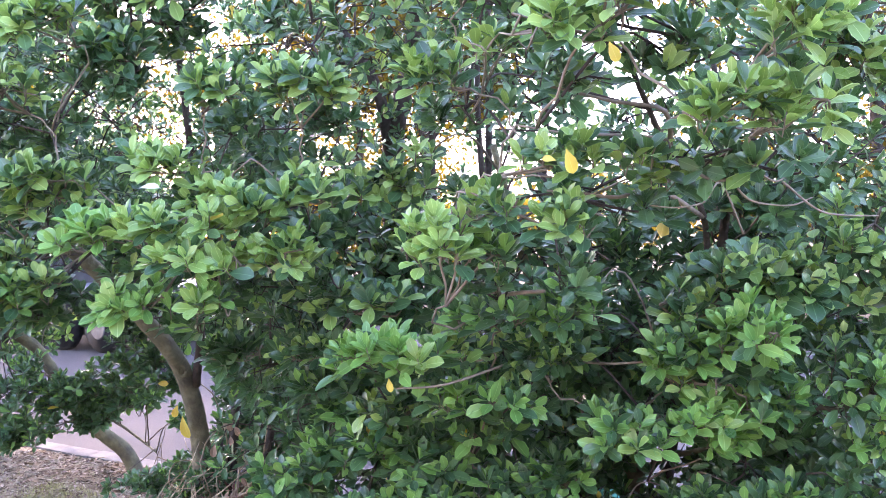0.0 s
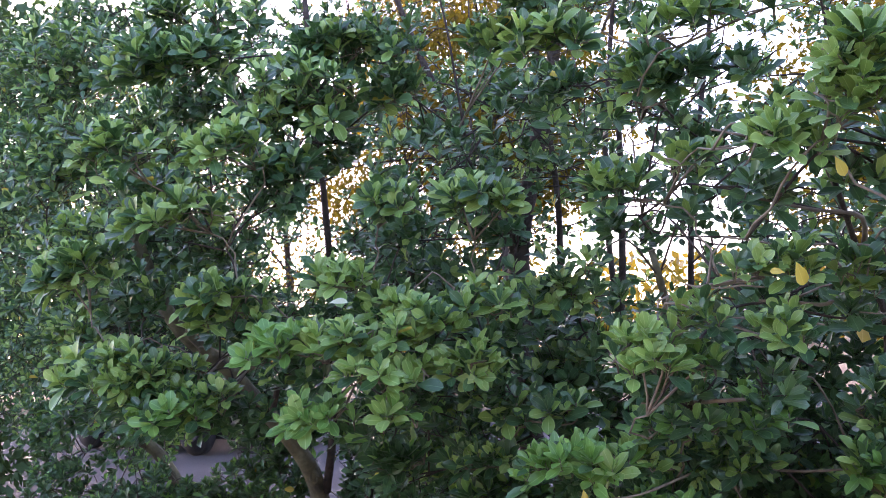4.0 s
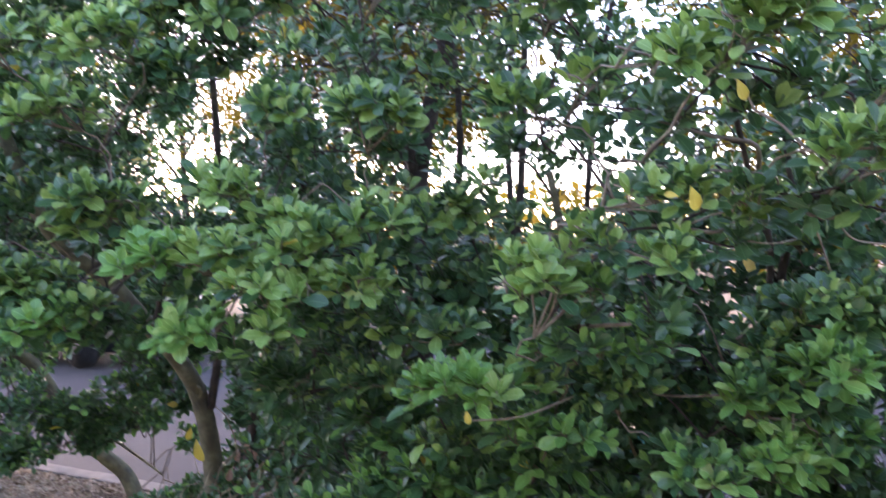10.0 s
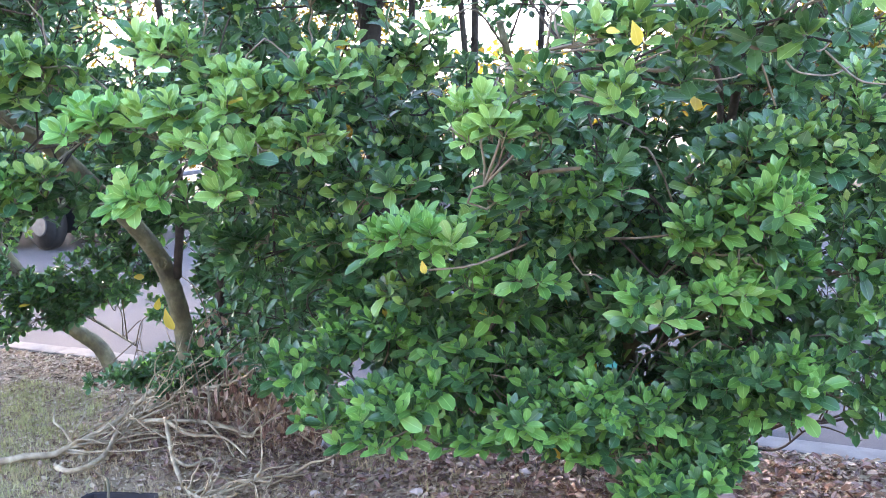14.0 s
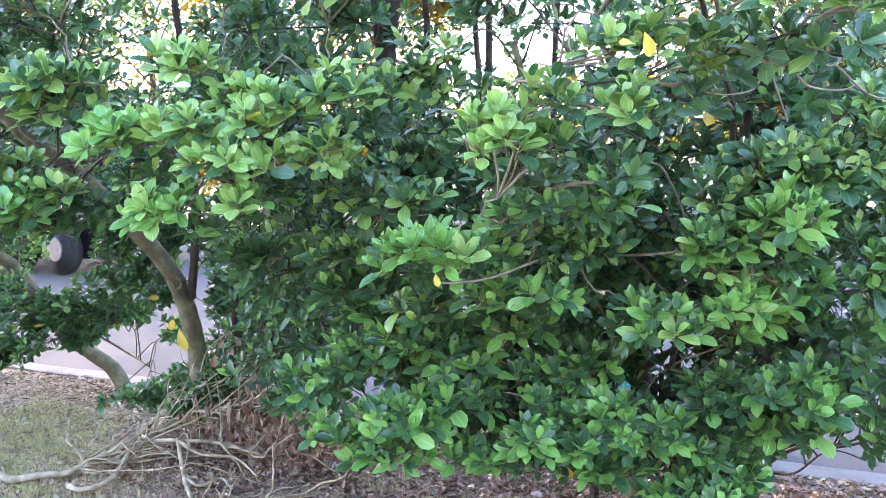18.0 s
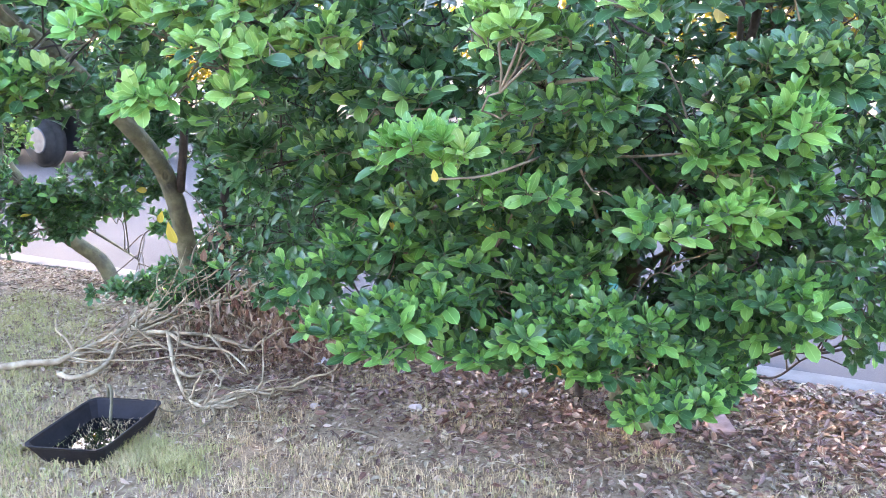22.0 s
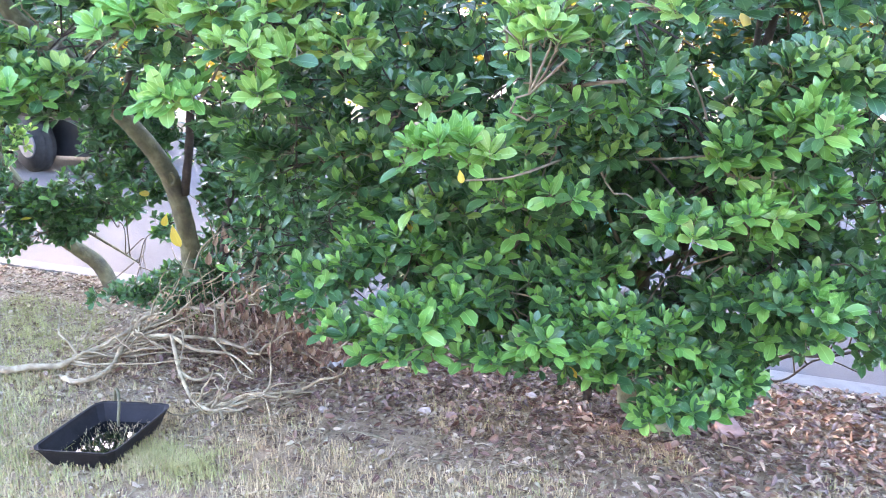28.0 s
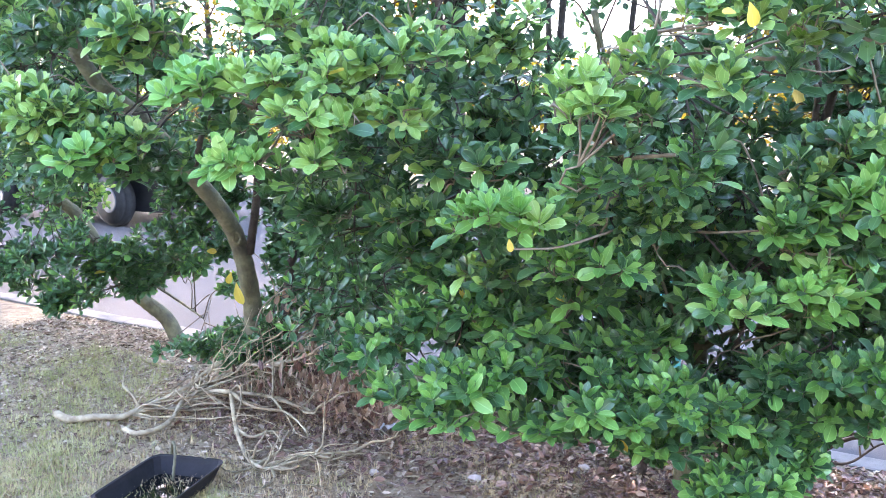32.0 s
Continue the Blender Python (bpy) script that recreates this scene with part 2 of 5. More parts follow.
def mesh_of(name, verts, faces, mats, index=None, smooth=True):
    me = bpy.data.meshes.new(name)
    me.from_pydata([tuple(v) for v in verts], [], [tuple(f) for f in faces])
    for m in mats:
        me.materials.append(m)
    if index is not None:
        me.polygons.foreach_set("material_index", np.asarray(index, dtype=np.int32))
    me.polygons.foreach_set("use_smooth", np.full(len(me.polygons), smooth))
    me.update()
    return me


def part(name, bm, material, parent, label="", smooth=False):
    me = bpy.data.meshes.new(name)
    bm.to_mesh(me)
    bm.free()
    me.materials.append(material)
    me.polygons.foreach_set("use_smooth", np.full(len(me.polygons), smooth))
    return link(name, me, parent, label)


def block(size, at=(0, 0, 0), bevel=0.0, turn=None, taper=1.0):
    bm = bmesh.new()
    bmesh.ops.create_cube(bm, size=1.0)
    for v in bm.verts:
        k = taper if v.co.z < 0 else 1.0
        v.co = Vector((v.co.x * size[0] * k, v.co.y * size[1] * k, v.co.z * size[2]))
    if bevel:
        bmesh.ops.bevel(bm, geom=list(bm.edges), offset=bevel, segments=2, affect="EDGES", profile=0.6)
    m = Matrix.Translation(at)
    if turn is not None:
        m = m @ turn
    bmesh.ops.transform(bm, matrix=m, verts=bm.verts)
    return bm


def curve_points(points, steps=5):
    """A smooth line through the given points (Catmull-Rom)."""
    p = [Vector(q) for q in points]
    p = [p[0] * 2 - p[1]] + p + [p[-1] * 2 - p[-2]]
    out = []
    for i in range(1, len(p) - 2):
        for s in range(steps):
            u = s / steps
            a, b, c, d = p[i - 1], p[i], p[i + 1], p[i + 2]
            out.append(0.5 * (2 * b + (c - a) * u + (2 * a - 5 * b + 4 * c - d) * u * u + (3 * b - a - 3 * c + d) * u ** 3))
    out.append(p[-2])
    return out


class Tubes:
    """Gathers tapered, slightly knobbly tubes into one mesh."""

    def __init__(self):
        self.v, self.f = [], []

    def add(self, pts, r0, r1, sides=6, knob=0.12):
        n, first = len(pts), len(self.v)
        side = Vector((0.31, 0.17, 0.93))
        for i, p in enumerate(pts):
            way = (pts[min(i + 1, n - 1)] - pts[max(i - 1, 0)])
            way = way.normalized() if way.length > 1e-6 else Vector((0, 0, 1))
            a = way.cross(side)
            a = a.normalized() if a.length > 1e-3 else way.orthogonal().normalized()
            b = way.cross(a)
            r = r0 + (r1 - r0) * i / max(1, n - 1)
            for s in range(sides):
                w = 2 * math.pi * s / sides
                rr = r * (1 + knob * math.sin(3.1 * i + 2.3 * s + first))
                self.v.append(p + a * (rr * math.cos(w)) + b * (rr * math.sin(w)))
        for i in range(n - 1):
            for s in range(sides):
                q, w = first + i * sides, (s + 1) % sides
                self.f.append((q + s, q + w, q + sides + w, q + sides + s))
        self.f.append(tuple(first + s for s in reversed(range(sides))))
        self.f.append(tuple(first + (n - 1) * sides + s for s in range(sides)))
        return self

    def mesh(self, name, mat):
        return mesh_of(name, self.v, self.f, [mat])


WOOD = {}


def limb(name, points, r0, r1, mat, parent, label="", sides=10, steps=6, knob=0.06):
    WOOD.setdefault(parent.name, []).extend(np.array(p) for p in curve_points(points, steps)[4:])
    return link(name, Tubes().add(curve_points(points, steps), r0, r1, sides, knob).mesh(name, mat), parent, label)


# ---------------------------------------------------------------- leaves
RIBS = ((0.20, 0.19), (0.48, 0.43), (0.75, 0.48), (0.92, 0.30))


def leaf_shape(width, curl, fold, ribs=RIBS):
    """An obovate leaf of length 1 along +y: base, four ribs of three, tip."""
    v, f = [(0, 0, 0)], [(0, 2, 1), (0, 3, 2)]
    for n, (y, w) in enumerate(ribs):
        z = curl * y * y
        v += [(-w * width, y, z + fold * w), (0, y, z), (w * width, y, z + fold * w)]
        if n:
            i = 1 + 3 * n
            f += [(i - 3, i - 2, i + 1, i), (i - 2, i - 1, i + 2, i + 1)]
    v.append((0, 1.0, curl))
    i = len(v) - 4
    f += [(i, i + 1, i + 3), (i + 1, i + 2, i + 3)]
    return np.array(v, float), f


OVAL = ((0.18, 0.24), (0.46, 0.46), (0.74, 0.41), (0.92, 0.19))
SHAPES = [leaf_shape(0.49, -0.12, 0.24), leaf_shape(0.55, -0.22, 0.18), leaf_shape(0.43, 0.06, 0.28, OVAL), leaf_shape(0.48, -0.08, 0.18, OVAL)]
LITE_RIBS, LITE_OVAL = ((0.34, 0.34), (0.78, 0.47)), ((0.32, 0.38), (0.74, 0.41))
LITE = [leaf_shape(0.49, -0.12, 0.24, LITE_RIBS), leaf_shape(0.55, -0.22, 0.18, LITE_RIBS), leaf_shape(0.43, 0.06, 0.28, LITE_OVAL), leaf_shape(0.48, -0.08, 0.18, LITE_OVAL)]


def unit(a):
    return a / (np.linalg.norm(a, axis=-1, keepdims=True) + 1e-9)


def leaf_uv(me, count, shape=None):
    """Across (0 to 1, the midrib at 0.5) and along each leaf."""
    verts, faces = shape or SHAPES[0]
    one = [(0.5 + 0.5 * float(np.sign(verts[i][0])), float(verts[i][1])) for f in faces for i in f]
    me.uv_layers.new(name="leaf")
    me.uv_layers[0].data.foreach_set("uv", np.tile(np.array(one, dtype=np.float32), (count, 1)).ravel())


class Leaves:
    """Gathers leaves, each with a place, a direction, a normal and a length."""

    def __init__(self, oval=0.5):
        self.rows, self.kinds = [], [0.5 - oval / 2, 0.5 - oval / 2, oval / 2, oval / 2]

    def rosette(self, at, axis, count, size, spread=1.0):
        """A tight whorl: small upright leaves inside, large spreading ones below them."""
        axis = axis / np.linalg.norm(axis)
        a = np.cross(axis, (0.3, 0.5, 0.81))
        a /= np.linalg.norm(a) + 1e-9
        b = np.cross(axis, a)
        turn = RNG.uniform(0, 6.28)
        for i in range(count):
            k = i / max(1, count - 1)
            w = turn + 2.4 * i + RNG.normal(0, 0.22)
            open_by = radians(18 + 49 * k * spread + RNG.normal(0, 8))
            out = a * math.cos(w) + b * math.sin(w)
            way = axis * math.cos(open_by) + out * math.sin(open_by)
            up = axis * math.sin(open_by) - out * math.cos(open_by)
            up = up + RNG.normal(0, 0.17, 3)
            way = way + np.array((0, 0, -0.05 * k))
            s = size * (0.70 + 0.36 * k) * RNG.uniform(0.86, 1.12)
            self.rows.append((at - axis * (0.034 * k) + out * 0.003, way, up, s))

    def mesh(self, name, mats, weights, simple=False, lite=False):
        n = len(self.rows)
        at = np.array([r[0] for r in self.rows])
        y = unit(np.array([r[1] for r in self.rows]))
        x = unit(np.cross(y, np.array([r[2] for r in self.rows])))
        z = np.cross(x, y)
        size = np.array([r[3] for r in self.rows])[:, None, None]
        kind = RNG.choice(len(SHAPES), n, p=self.kinds)
        if simple:
            shape = np.array([(0, 0, 0), (-0.28, 0.5, 0.05), (0, 1, -0.1), (0.28, 0.5, 0.05)])[None] * size
            verts = at[:, None] + shape[..., :1] * x[:, None] + shape[..., 1:2] * y[:, None] + shape[..., 2:] * z[:, None]
            return mesh_of(name, verts.reshape(-1, 3), np.arange(4 * n).reshape(-1, 4).tolist(), mats)
        forms = LITE if lite else SHAPES
        shape = np.stack([s[0] for s in forms])[kind] * size
        verts = at[:, None] + shape[..., :1] * x[:, None] + shape[..., 1:2] * y[:, None] + shape[..., 2:] * z[:, None]
        tmpl, each = forms[0][1], len(forms[0][0])
        faces = [tuple(i + each * j for i in f) for j in range(n) for f in tmpl]
        pick = RNG.choice(len(mats), n, p=weights)
        me = mesh_of(name, verts.reshape(-1, 3), faces, mats, np.repeat(pick, len(tmpl)))
        leaf_uv(me, n, forms[0])
        return me


ONE_LEAF = []
for shape in SHAPES:
    for m in (M_LEAF_ONE, M_YOUNG_ONE):
        ONE_LEAF.append(mesh_of("leaf", shape[0], shape[1], [m]))
        leaf_uv(ONE_LEAF[-1], 1)


def single_leaves(rows, parent, young):
    """Leaves of their own, on shared meshes, for the sprays nearest to the path."""
    for at, way, up, s in rows:
        y = Vector(way).normalized()
        x = y.cross(Vector(up)).normalized()
        z = x.cross(y)
        m = Matrix((x, y, z)).transposed().to_4x4()
        me = ONE_LEAF[2 * int(RNG.integers(0, 4)) + int(RNG.random() < young)]
        ob = link("leaf", me, parent)
        ob.matrix_basis = Matrix.Translation(at) @ m @ Matrix.Diagonal((s, s, s, 1))


SINGLES = [0]


def bough(shrub, root, c, r, young, number=None, single=False, size=0.068, dark_bark=False, crown=False):
    """A limb from root to a mass of leafy twigs round c, with half-widths r."""
    root, c, r = np.array(root, float), np.array(c, float), np.array(r, float)
    count = number or int(380 * math.pi * r[0] * r[2]) + 6
    wood, leaves = Tubes(), Leaves(0.25 if c[2] > 1.35 else 0.85)
    mid = (root + c) / 2 + RNG.normal(0, 0.06, 3) + (0, 0, 0.06)
    line = curve_points([root, mid, c + (0, r[1] * 0.4, -r[2] * 0.3)], 5)
    reach = np.linalg.norm(c - root)
    if crown:
        line = [line[0]] + [q + Vector(RNG.normal(0, 0.007, 3)) for q in line[1:]]
    wood.add(line, (0.0030 + 0.0012 * reach) if crown else (0.0032 + 0.0025 * reach), 0.0022, 6)
    WOOD.setdefault(shrub.name, []).extend(np.array(p) for p in line[6:9])
    spine = np.array([tuple(p) for p in line])[4:]
    side = np.array((r[0], 0, 0)) * 0.9
    for s in (-1, 1):
        arm = curve_points([line[7], Vector(c + s * side * 0.55 + RNG.normal(0, 0.02, 3)), Vector(c + s * side + (0, 0, r[2] * RNG.uniform(-0.4, 0.5)))], 4)
        wood.add(arm, 0.0036, 0.0022, 5)
        spine = np.concatenate([spine, np.array([tuple(p) for p in arm])])
    placed = []
    for _ in range(count):
        best = -1.0
        for _ in range(6 if crown else 1):
            e = unit(RNG.normal(0, 1, 3))
            if e[1] > 0.3:
                e[1] *= -0.6
            if crown and e[2] < -0.35:
                e[2] *= -0.8
            q = c + e * r * RNG.random() ** (0.30 if crown else 0.42)
            room = min((float(((q - o) ** 2).sum()) for o in placed), default=1.0)
            if room > best:
                best, d, p = room, e, q
        placed.append(p)
        j = spine[np.argmin(((spine - p) ** 2).sum(1) + 0.002 * RNG.random(len(spine)))]
        out = unit(p - j)
        axis = unit(0.40 * out + 0.35 * d + np.array((0, -0.38, 0.85)) + RNG.normal(0, 0.22, 3))
        bend = (j + p) / 2 - 0.02 * axis + RNG.normal(0, 0.008, 3)
        if dark_bark:
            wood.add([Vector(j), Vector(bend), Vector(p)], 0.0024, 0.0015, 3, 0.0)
        else:
            wood.add([Vector(j), Vector(bend), Vector(p - 0.05 * axis), Vector(p)], 0.0024, 0.0015, 4, 0.0)
        leaves.rosette(p, axis, int(RNG.integers(8, 12)) if crown else int(RNG.integers(6, 11)), size * RNG.uniform(0.85, 1.15))
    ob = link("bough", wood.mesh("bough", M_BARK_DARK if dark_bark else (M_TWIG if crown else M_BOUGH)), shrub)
    if single and SINGLES[0] < 300:
        take = leaves.rows[-17:]
        leaves.rows = leaves.rows[:-17]
        single_leaves(take, ob, young)
        SINGLES[0] += len(take)
    y = max(0.0, min(0.99, young))
    # height picks the leaf tint: backlit yellow put in above, plainer green below
    link("foliage", leaves.mesh("foliage", [M_LEAF, M_YOUNG if c[2] + RNG.normal(0, 0.25) > 1.35 else M_YOUNG_LOW, M_YELLOW], [0.9985 - y, y, 0.0015], lite=dark_bark), ob, kind="stuff")
    return ob


# ---------------------------------------------------------------- ground, kerb, road
KERB_AT, KERB_WAY, KERB_OUT = Vector((0, 4.05, 0)), Vector((0.894, -0.447, 0)), Vector((0.447, 0.894, 0))


def street(u, s, z=0.0):
    """A place by its way along the kerb and its distance beyond it."""
    return KERB_AT + KERB_WAY * u + KERB_OUT * s + Vector((0, 0, z))


def lump(p):
    return 0.020 * noise.noise(Vector(p) * 1.3) + 0.010 * noise.noise(Vector(p) * 5.0)


us = np.concatenate([[-3000, -600, -150, -50, -20, -12], np.linspace(-8, 8, 81), [12, 20, 50, 150, 600, 3000]])
ss = np.concatenate([[-3000, -600, -150, -50, -20, -10], np.linspace(-6, -0.1, 50), [0.0, 0.001, 3, 9.0, 9.001, 12, 20, 60, 200, 800, 3000]])
gv, gf = [], []
for a in us:
    for b in ss:
        p = street(a, b)
        low = 0.0005 < b < 9.0005
        p.z = -0.30 if low else (lump(p) if abs(a) < 30 and abs(b) < 15 else 0.0)
        if -0.15 < b < 0.0005 and not low:
            p.z = min(p.z, 0.0)
        gv.append(p)
w = len(ss)
for i in range(len(us) - 1):
    for j in range(w - 1):
        gf.append((i * w + j, (i + 1) * w + j, (i + 1) * w + j + 1, i * w + j + 1))
ground = tagged(new("ground", mesh_of("ground", gv, gf, [M_GROUND])), "bare brown verge with dry soil, litter and thin grass", "ground", kind="structure")

rv, rf = [], []
ru = [-400, -100, -40] + list(np.linspace(-20, 20, 41)) + [40, 100, 400]
for a in ru:
    for b in (0.16, 1.0, 3.0, 4.5, 6.0, 8.0, 8.86):
        rv.append(street(a, b, -0.12 + 0.05 * (1 - abs(b - 4.5) / 4.5)))
for i in range(len(ru) - 1):
    for j in range(6):
        rf.append((i * 7 + j, (i + 1) * 7 + j, (i + 1) * 7 + j + 1, i * 7 + j + 1))
road = tagged(new("road", mesh_of("road", rv, rf, [M_ROAD])), "pale worn grey asphalt street behind the hedge", "road", kind="structure")

# unseen wall added to block low rear sky and darken the hedge's inside
back_wall = tagged(new("unseen_back_wall"), "plain unseen wall added behind the path to block low sky light", "wall", kind="structure")
part("wall_face", block((46, 0.3, 4.6), (0, -7.6, 2.2), 0.02), M_BACK_WALL, back_wall)

KERB_MESH = []
for cut in range(3):
    bm = block((0.985, 0.16, 0.30), (0, 0, -0.15), 0.018)
    for v in bm.verts:
        v.co += Vector((0, 0, 0.008 * noise.noise(v.co * 4 + Vector((cut * 9, 0, 0)))))
    me = bpy.data.meshes.new("kerb_stone")
    bm.to_mesh(me)
    bm.free()
    me.materials.append(M_KERB)
    KERB_MESH.append(me)
kerb = tagged(new("kerb"), "weathered pale concrete kerb stones along the street", "kerb", kind="structure")
far_kerb = tagged(new("kerb"), "pale concrete kerb on the far side of the street", "kerb", kind="structure")
for s, owner in ((0.08, kerb), (8.94, far_kerb)):
    for i in range(-16, 9):
        ob = link("kerb_stone", KERB_MESH[i % 3], owner)
        ob.matrix_basis = Matrix.Translation(street(i, s, 0.015 + 0.006 * math.sin(i * 2.1))) @ Matrix.Rotation(math.atan2(-0.447, 0.894), 4, "Z")

# ---------------------------------------------------------------- shrubs
left_tree = tagged(new("shrub"), "tall evergreen shrub with leaning grey trunk and glossy leaves", "shrub", "hedge shrubs")
middle_tree = tagged(new("shrub"), "dense dark evergreen shrub with dark stems beside the kerb", "shrub", "hedge shrubs")
right_tree = tagged(new("shrub"), "bushy bright green evergreen shrub reaching down to the ground", "shrub", "hedge shrubs")
far_left = tagged(new("shrub"), "low leaning evergreen shrub with sparse dark leaves by the kerb", "shrub", "hedge shrubs")

trunk = limb("trunk", [(-1.40, 4.03, -0.1), (-1.39, 4.0, 0.14), (-1.37, 3.95, 0.54), (-1.38, 3.85, 0.88), (-1.41, 3.7, 1.10), (-1.49, 3.5, 1.33), (-1.59, 3.3, 1.57), (-1.69, 3.0, 1.81), (-1.79, 2.8, 2.3)], 0.060, 0.030, M_BARK, left_tree, sides=14)
limb("limb", [(-1.33, 3.86, 0.85), (-1.20, 3.7, 1.25), (-1.05, 3.4, 1.8), (-0.95, 3.1, 2.5), (-0.9, 2.9, 3.2)], 0.024, 0.012, M_BARK_DARK, left_tree)
limb("limb", [(-1.45, 3.5, 1.33), (-1.2, 3.1, 1.55), (-0.8, 2.5, 1.72), (-0.4, 2.1, 1.75)], 0.015, 0.008, M_BARK_DARK, left_tree)
limb("stem", [(-1.22, 4.0, -0.1), (-1.18, 3.95, 0.5), (-1.0, 3.8, 1.2), (-0.9, 3.7, 2.0)], 0.030, 0.016, M_BARK_DARK, left_tree)
limb("stem", [(-1.12, 4.05, -0.1), (-0.95, 3.95, 0.6), (-0.7, 3.8, 1.1), (-0.55, 3.7, 1.7)], 0.026, 0.014, M_BARK_DARK, left_tree)
limb("trunk", [(-2.33, 5.03, -0.1), (-2.41, 5.0, 0.17), (-2.54, 4.97, 0.31), (-2.68, 4.93, 0.45), (-2.8, 4.88, 0.69), (-2.92, 4.8, 0.96), (-3.04, 4.7, 1.11), (-3.15, 4.55, 1.3)], 0.055, 0.036, M_BARK, far_left, sides=14)
limb("limb", [(-2.66, 4.9, 0.50), (-2.4, 4.75, 0.50), (-2.1, 4.55, 0.42), (-1.85, 4.35, 0.36)], 0.014, 0.006, M_BARK, far_left)
limb("trunk", [(-0.22, 3.95, -0.1), (-0.20, 3.9, 1.0), (-0.19, 3.9, 1.86), (-0.16, 3.9, 2.15), (-0.08, 3.9, 2.44), (0.02, 3.8, 2.77), (0.12, 3.7, 3.08), (0.2, 3.6, 3.8)], 0.072, 0.026, M_BARK_DARK, middle_tree, sides=12)
limb("limb", [(-0.19, 3.9, 1.94), (-0.22, 3.8, 2.35), (-0.39, 3.7, 2.69), (-0.53, 3.6, 3.0), (-0.7, 3.4, 3.6)], 0.034, 0.012, M_BARK_DARK, middle_tree)
limb("limb", [(-0.20, 3.9, 1.2), (-0.32, 3.5, 1.5), (-0.45, 3.1, 1.75), (-0.55, 2.8, 2.1)], 0.030, 0.010, M_BARK_DARK, middle_tree)
limb("stem", [(0.15, 3.75, -0.1), (0.2, 3.7, 0.9), (0.35, 3.5, 1.8), (0.42, 3.3, 2.7)], 0.030, 0.012, M_BARK_DARK, middle_tree)
limb("stem", [(-0.02, 3.85, -0.1), (0.0, 3.85, 1.0), (0.04, 3.8, 1.9), (0.06, 3.75, 2.4), (0.0, 3.7, 3.4)], 0.024, 0.012, M_BARK_DARK, middle_tree)
limb("stem", [(0.36, 3.70, -0.1), (0.34, 3.7, 1.2), (0.30, 3.7, 2.0), (0.33, 3.6, 2.5), (0.45, 3.5, 3.3)], 0.020, 0.010, M_BARK_DARK, middle_tree)
limb("trunk", [(0.88, 3.02, -0.1), (0.89, 3.0, 0.04), (0.89, 3.0, 0.32), (0.93, 2.95, 0.62), (0.83, 2.8, 0.96), (0.69, 2.7, 1.19), (0.60, 2.6, 1.38), (0.5, 2.4, 1.9)], 0.055, 0.012, M_BARK, right_tree, sides=12)
limb("stem", [(1.06, 3.05, -0.1), (1.06, 3.0, 0.25), (1.06, 2.9, 0.64), (1.12, 2.6, 1.04), (1.18, 2.4, 1.33), (1.22, 2.3, 1.55), (1.23, 2.2, 1.79), (1.20, 2.2, 2.1)], 0.032, 0.008, M_BARK_DARK, right_tree)
limb("stem", [(0.72, 3.08, -0.1), (0.70, 3.0, 0.6), (0.62, 2.95, 1.2), (0.66, 2.9, 2.0), (0.8, 2.7, 2.8)], 0.022, 0.008, M_BARK_DARK, right_tree)
limb("limb", [(1.12, 2.95, 0.0), (1.22, 2.92, 0.05), (1.39, 3.0, 0.13), (1.54, 2.96, 0.24), (1.76, 3.02, 0.22), (2.1, 2.95, 0.34)], 0.013, 0.005, M_BARK_DARK, right_tree)
limb("limb", [(1.10, 2.90, 0.05), (1.30, 2.86, 0.20), (1.50, 2.84, 0.30), (1.72, 2.90, 0.28), (2.0, 2.86, 0.44)], 0.008, 0.004, M_BARK_DARK, right_tree)
limb("limb", [(1.39, 3.0, 0.13), (1.52, 2.94, 0.14), (1.66, 2.92, 0.24), (1.85, 2.95, 0.16)], 0.006, 0.003, M_BARK_DARK, right_tree)
limb("limb", [(0.93, 2.95, 0.60), (1.05, 2.80, 0.72), (1.18, 2.70, 0.78), (1.34, 2.62, 0.92)], 0.016, 0.006, M_BARK, right_tree)
limb("limb", [(1.06, 2.90, 0.60), (1.20, 2.82, 0.64), (1.36, 2.74, 0.74), (1.52, 2.66, 0.78)], 0.012, 0.005, M_BARK, right_tree)
limb("limb", [(0.90, 2.96, 0.70), (0.80, 2.70, 0.82), (0.74, 2.55, 0.98)], 0.012, 0.005, M_BARK, right_tree)
limb("limb", [(1.18, 2.4, 1.33), (1.14, 2.1, 1.62), (1.02, 1.75, 1.78), (0.9, 1.4, 2.0)], 0.011, 0.006, M_BARK_DARK, right_tree)

SHRUB = {"L": left_tree, "M": middle_tree, "R": right_tree, "F": far_left}


LEAF_SIZE = {"L": 0.064, "M": 0.062, "R": 0.062, "F": 0.054}


def boughs(key, rows, **more):
    more.setdefault("size", LEAF_SIZE[key])
    for x, y, z, rx, ry, rz, young in rows:
        spots = WOOD[SHRUB[key].name]
        near = min(spots, key=lambda q: abs(math.dist(q, (x, y, z)) - 0.30) + 0.5 * max(0.0, q[2] - z + 0.05) + 0.8 * max(0.0, y - q[1]))
        # fewer pale leaves low down imitate the weaker sky light there
        bough(SHRUB[key], near, (x, y, z), (rx, ry, rz), young * (0.6 if z < 0.9 else 1.0), **more)

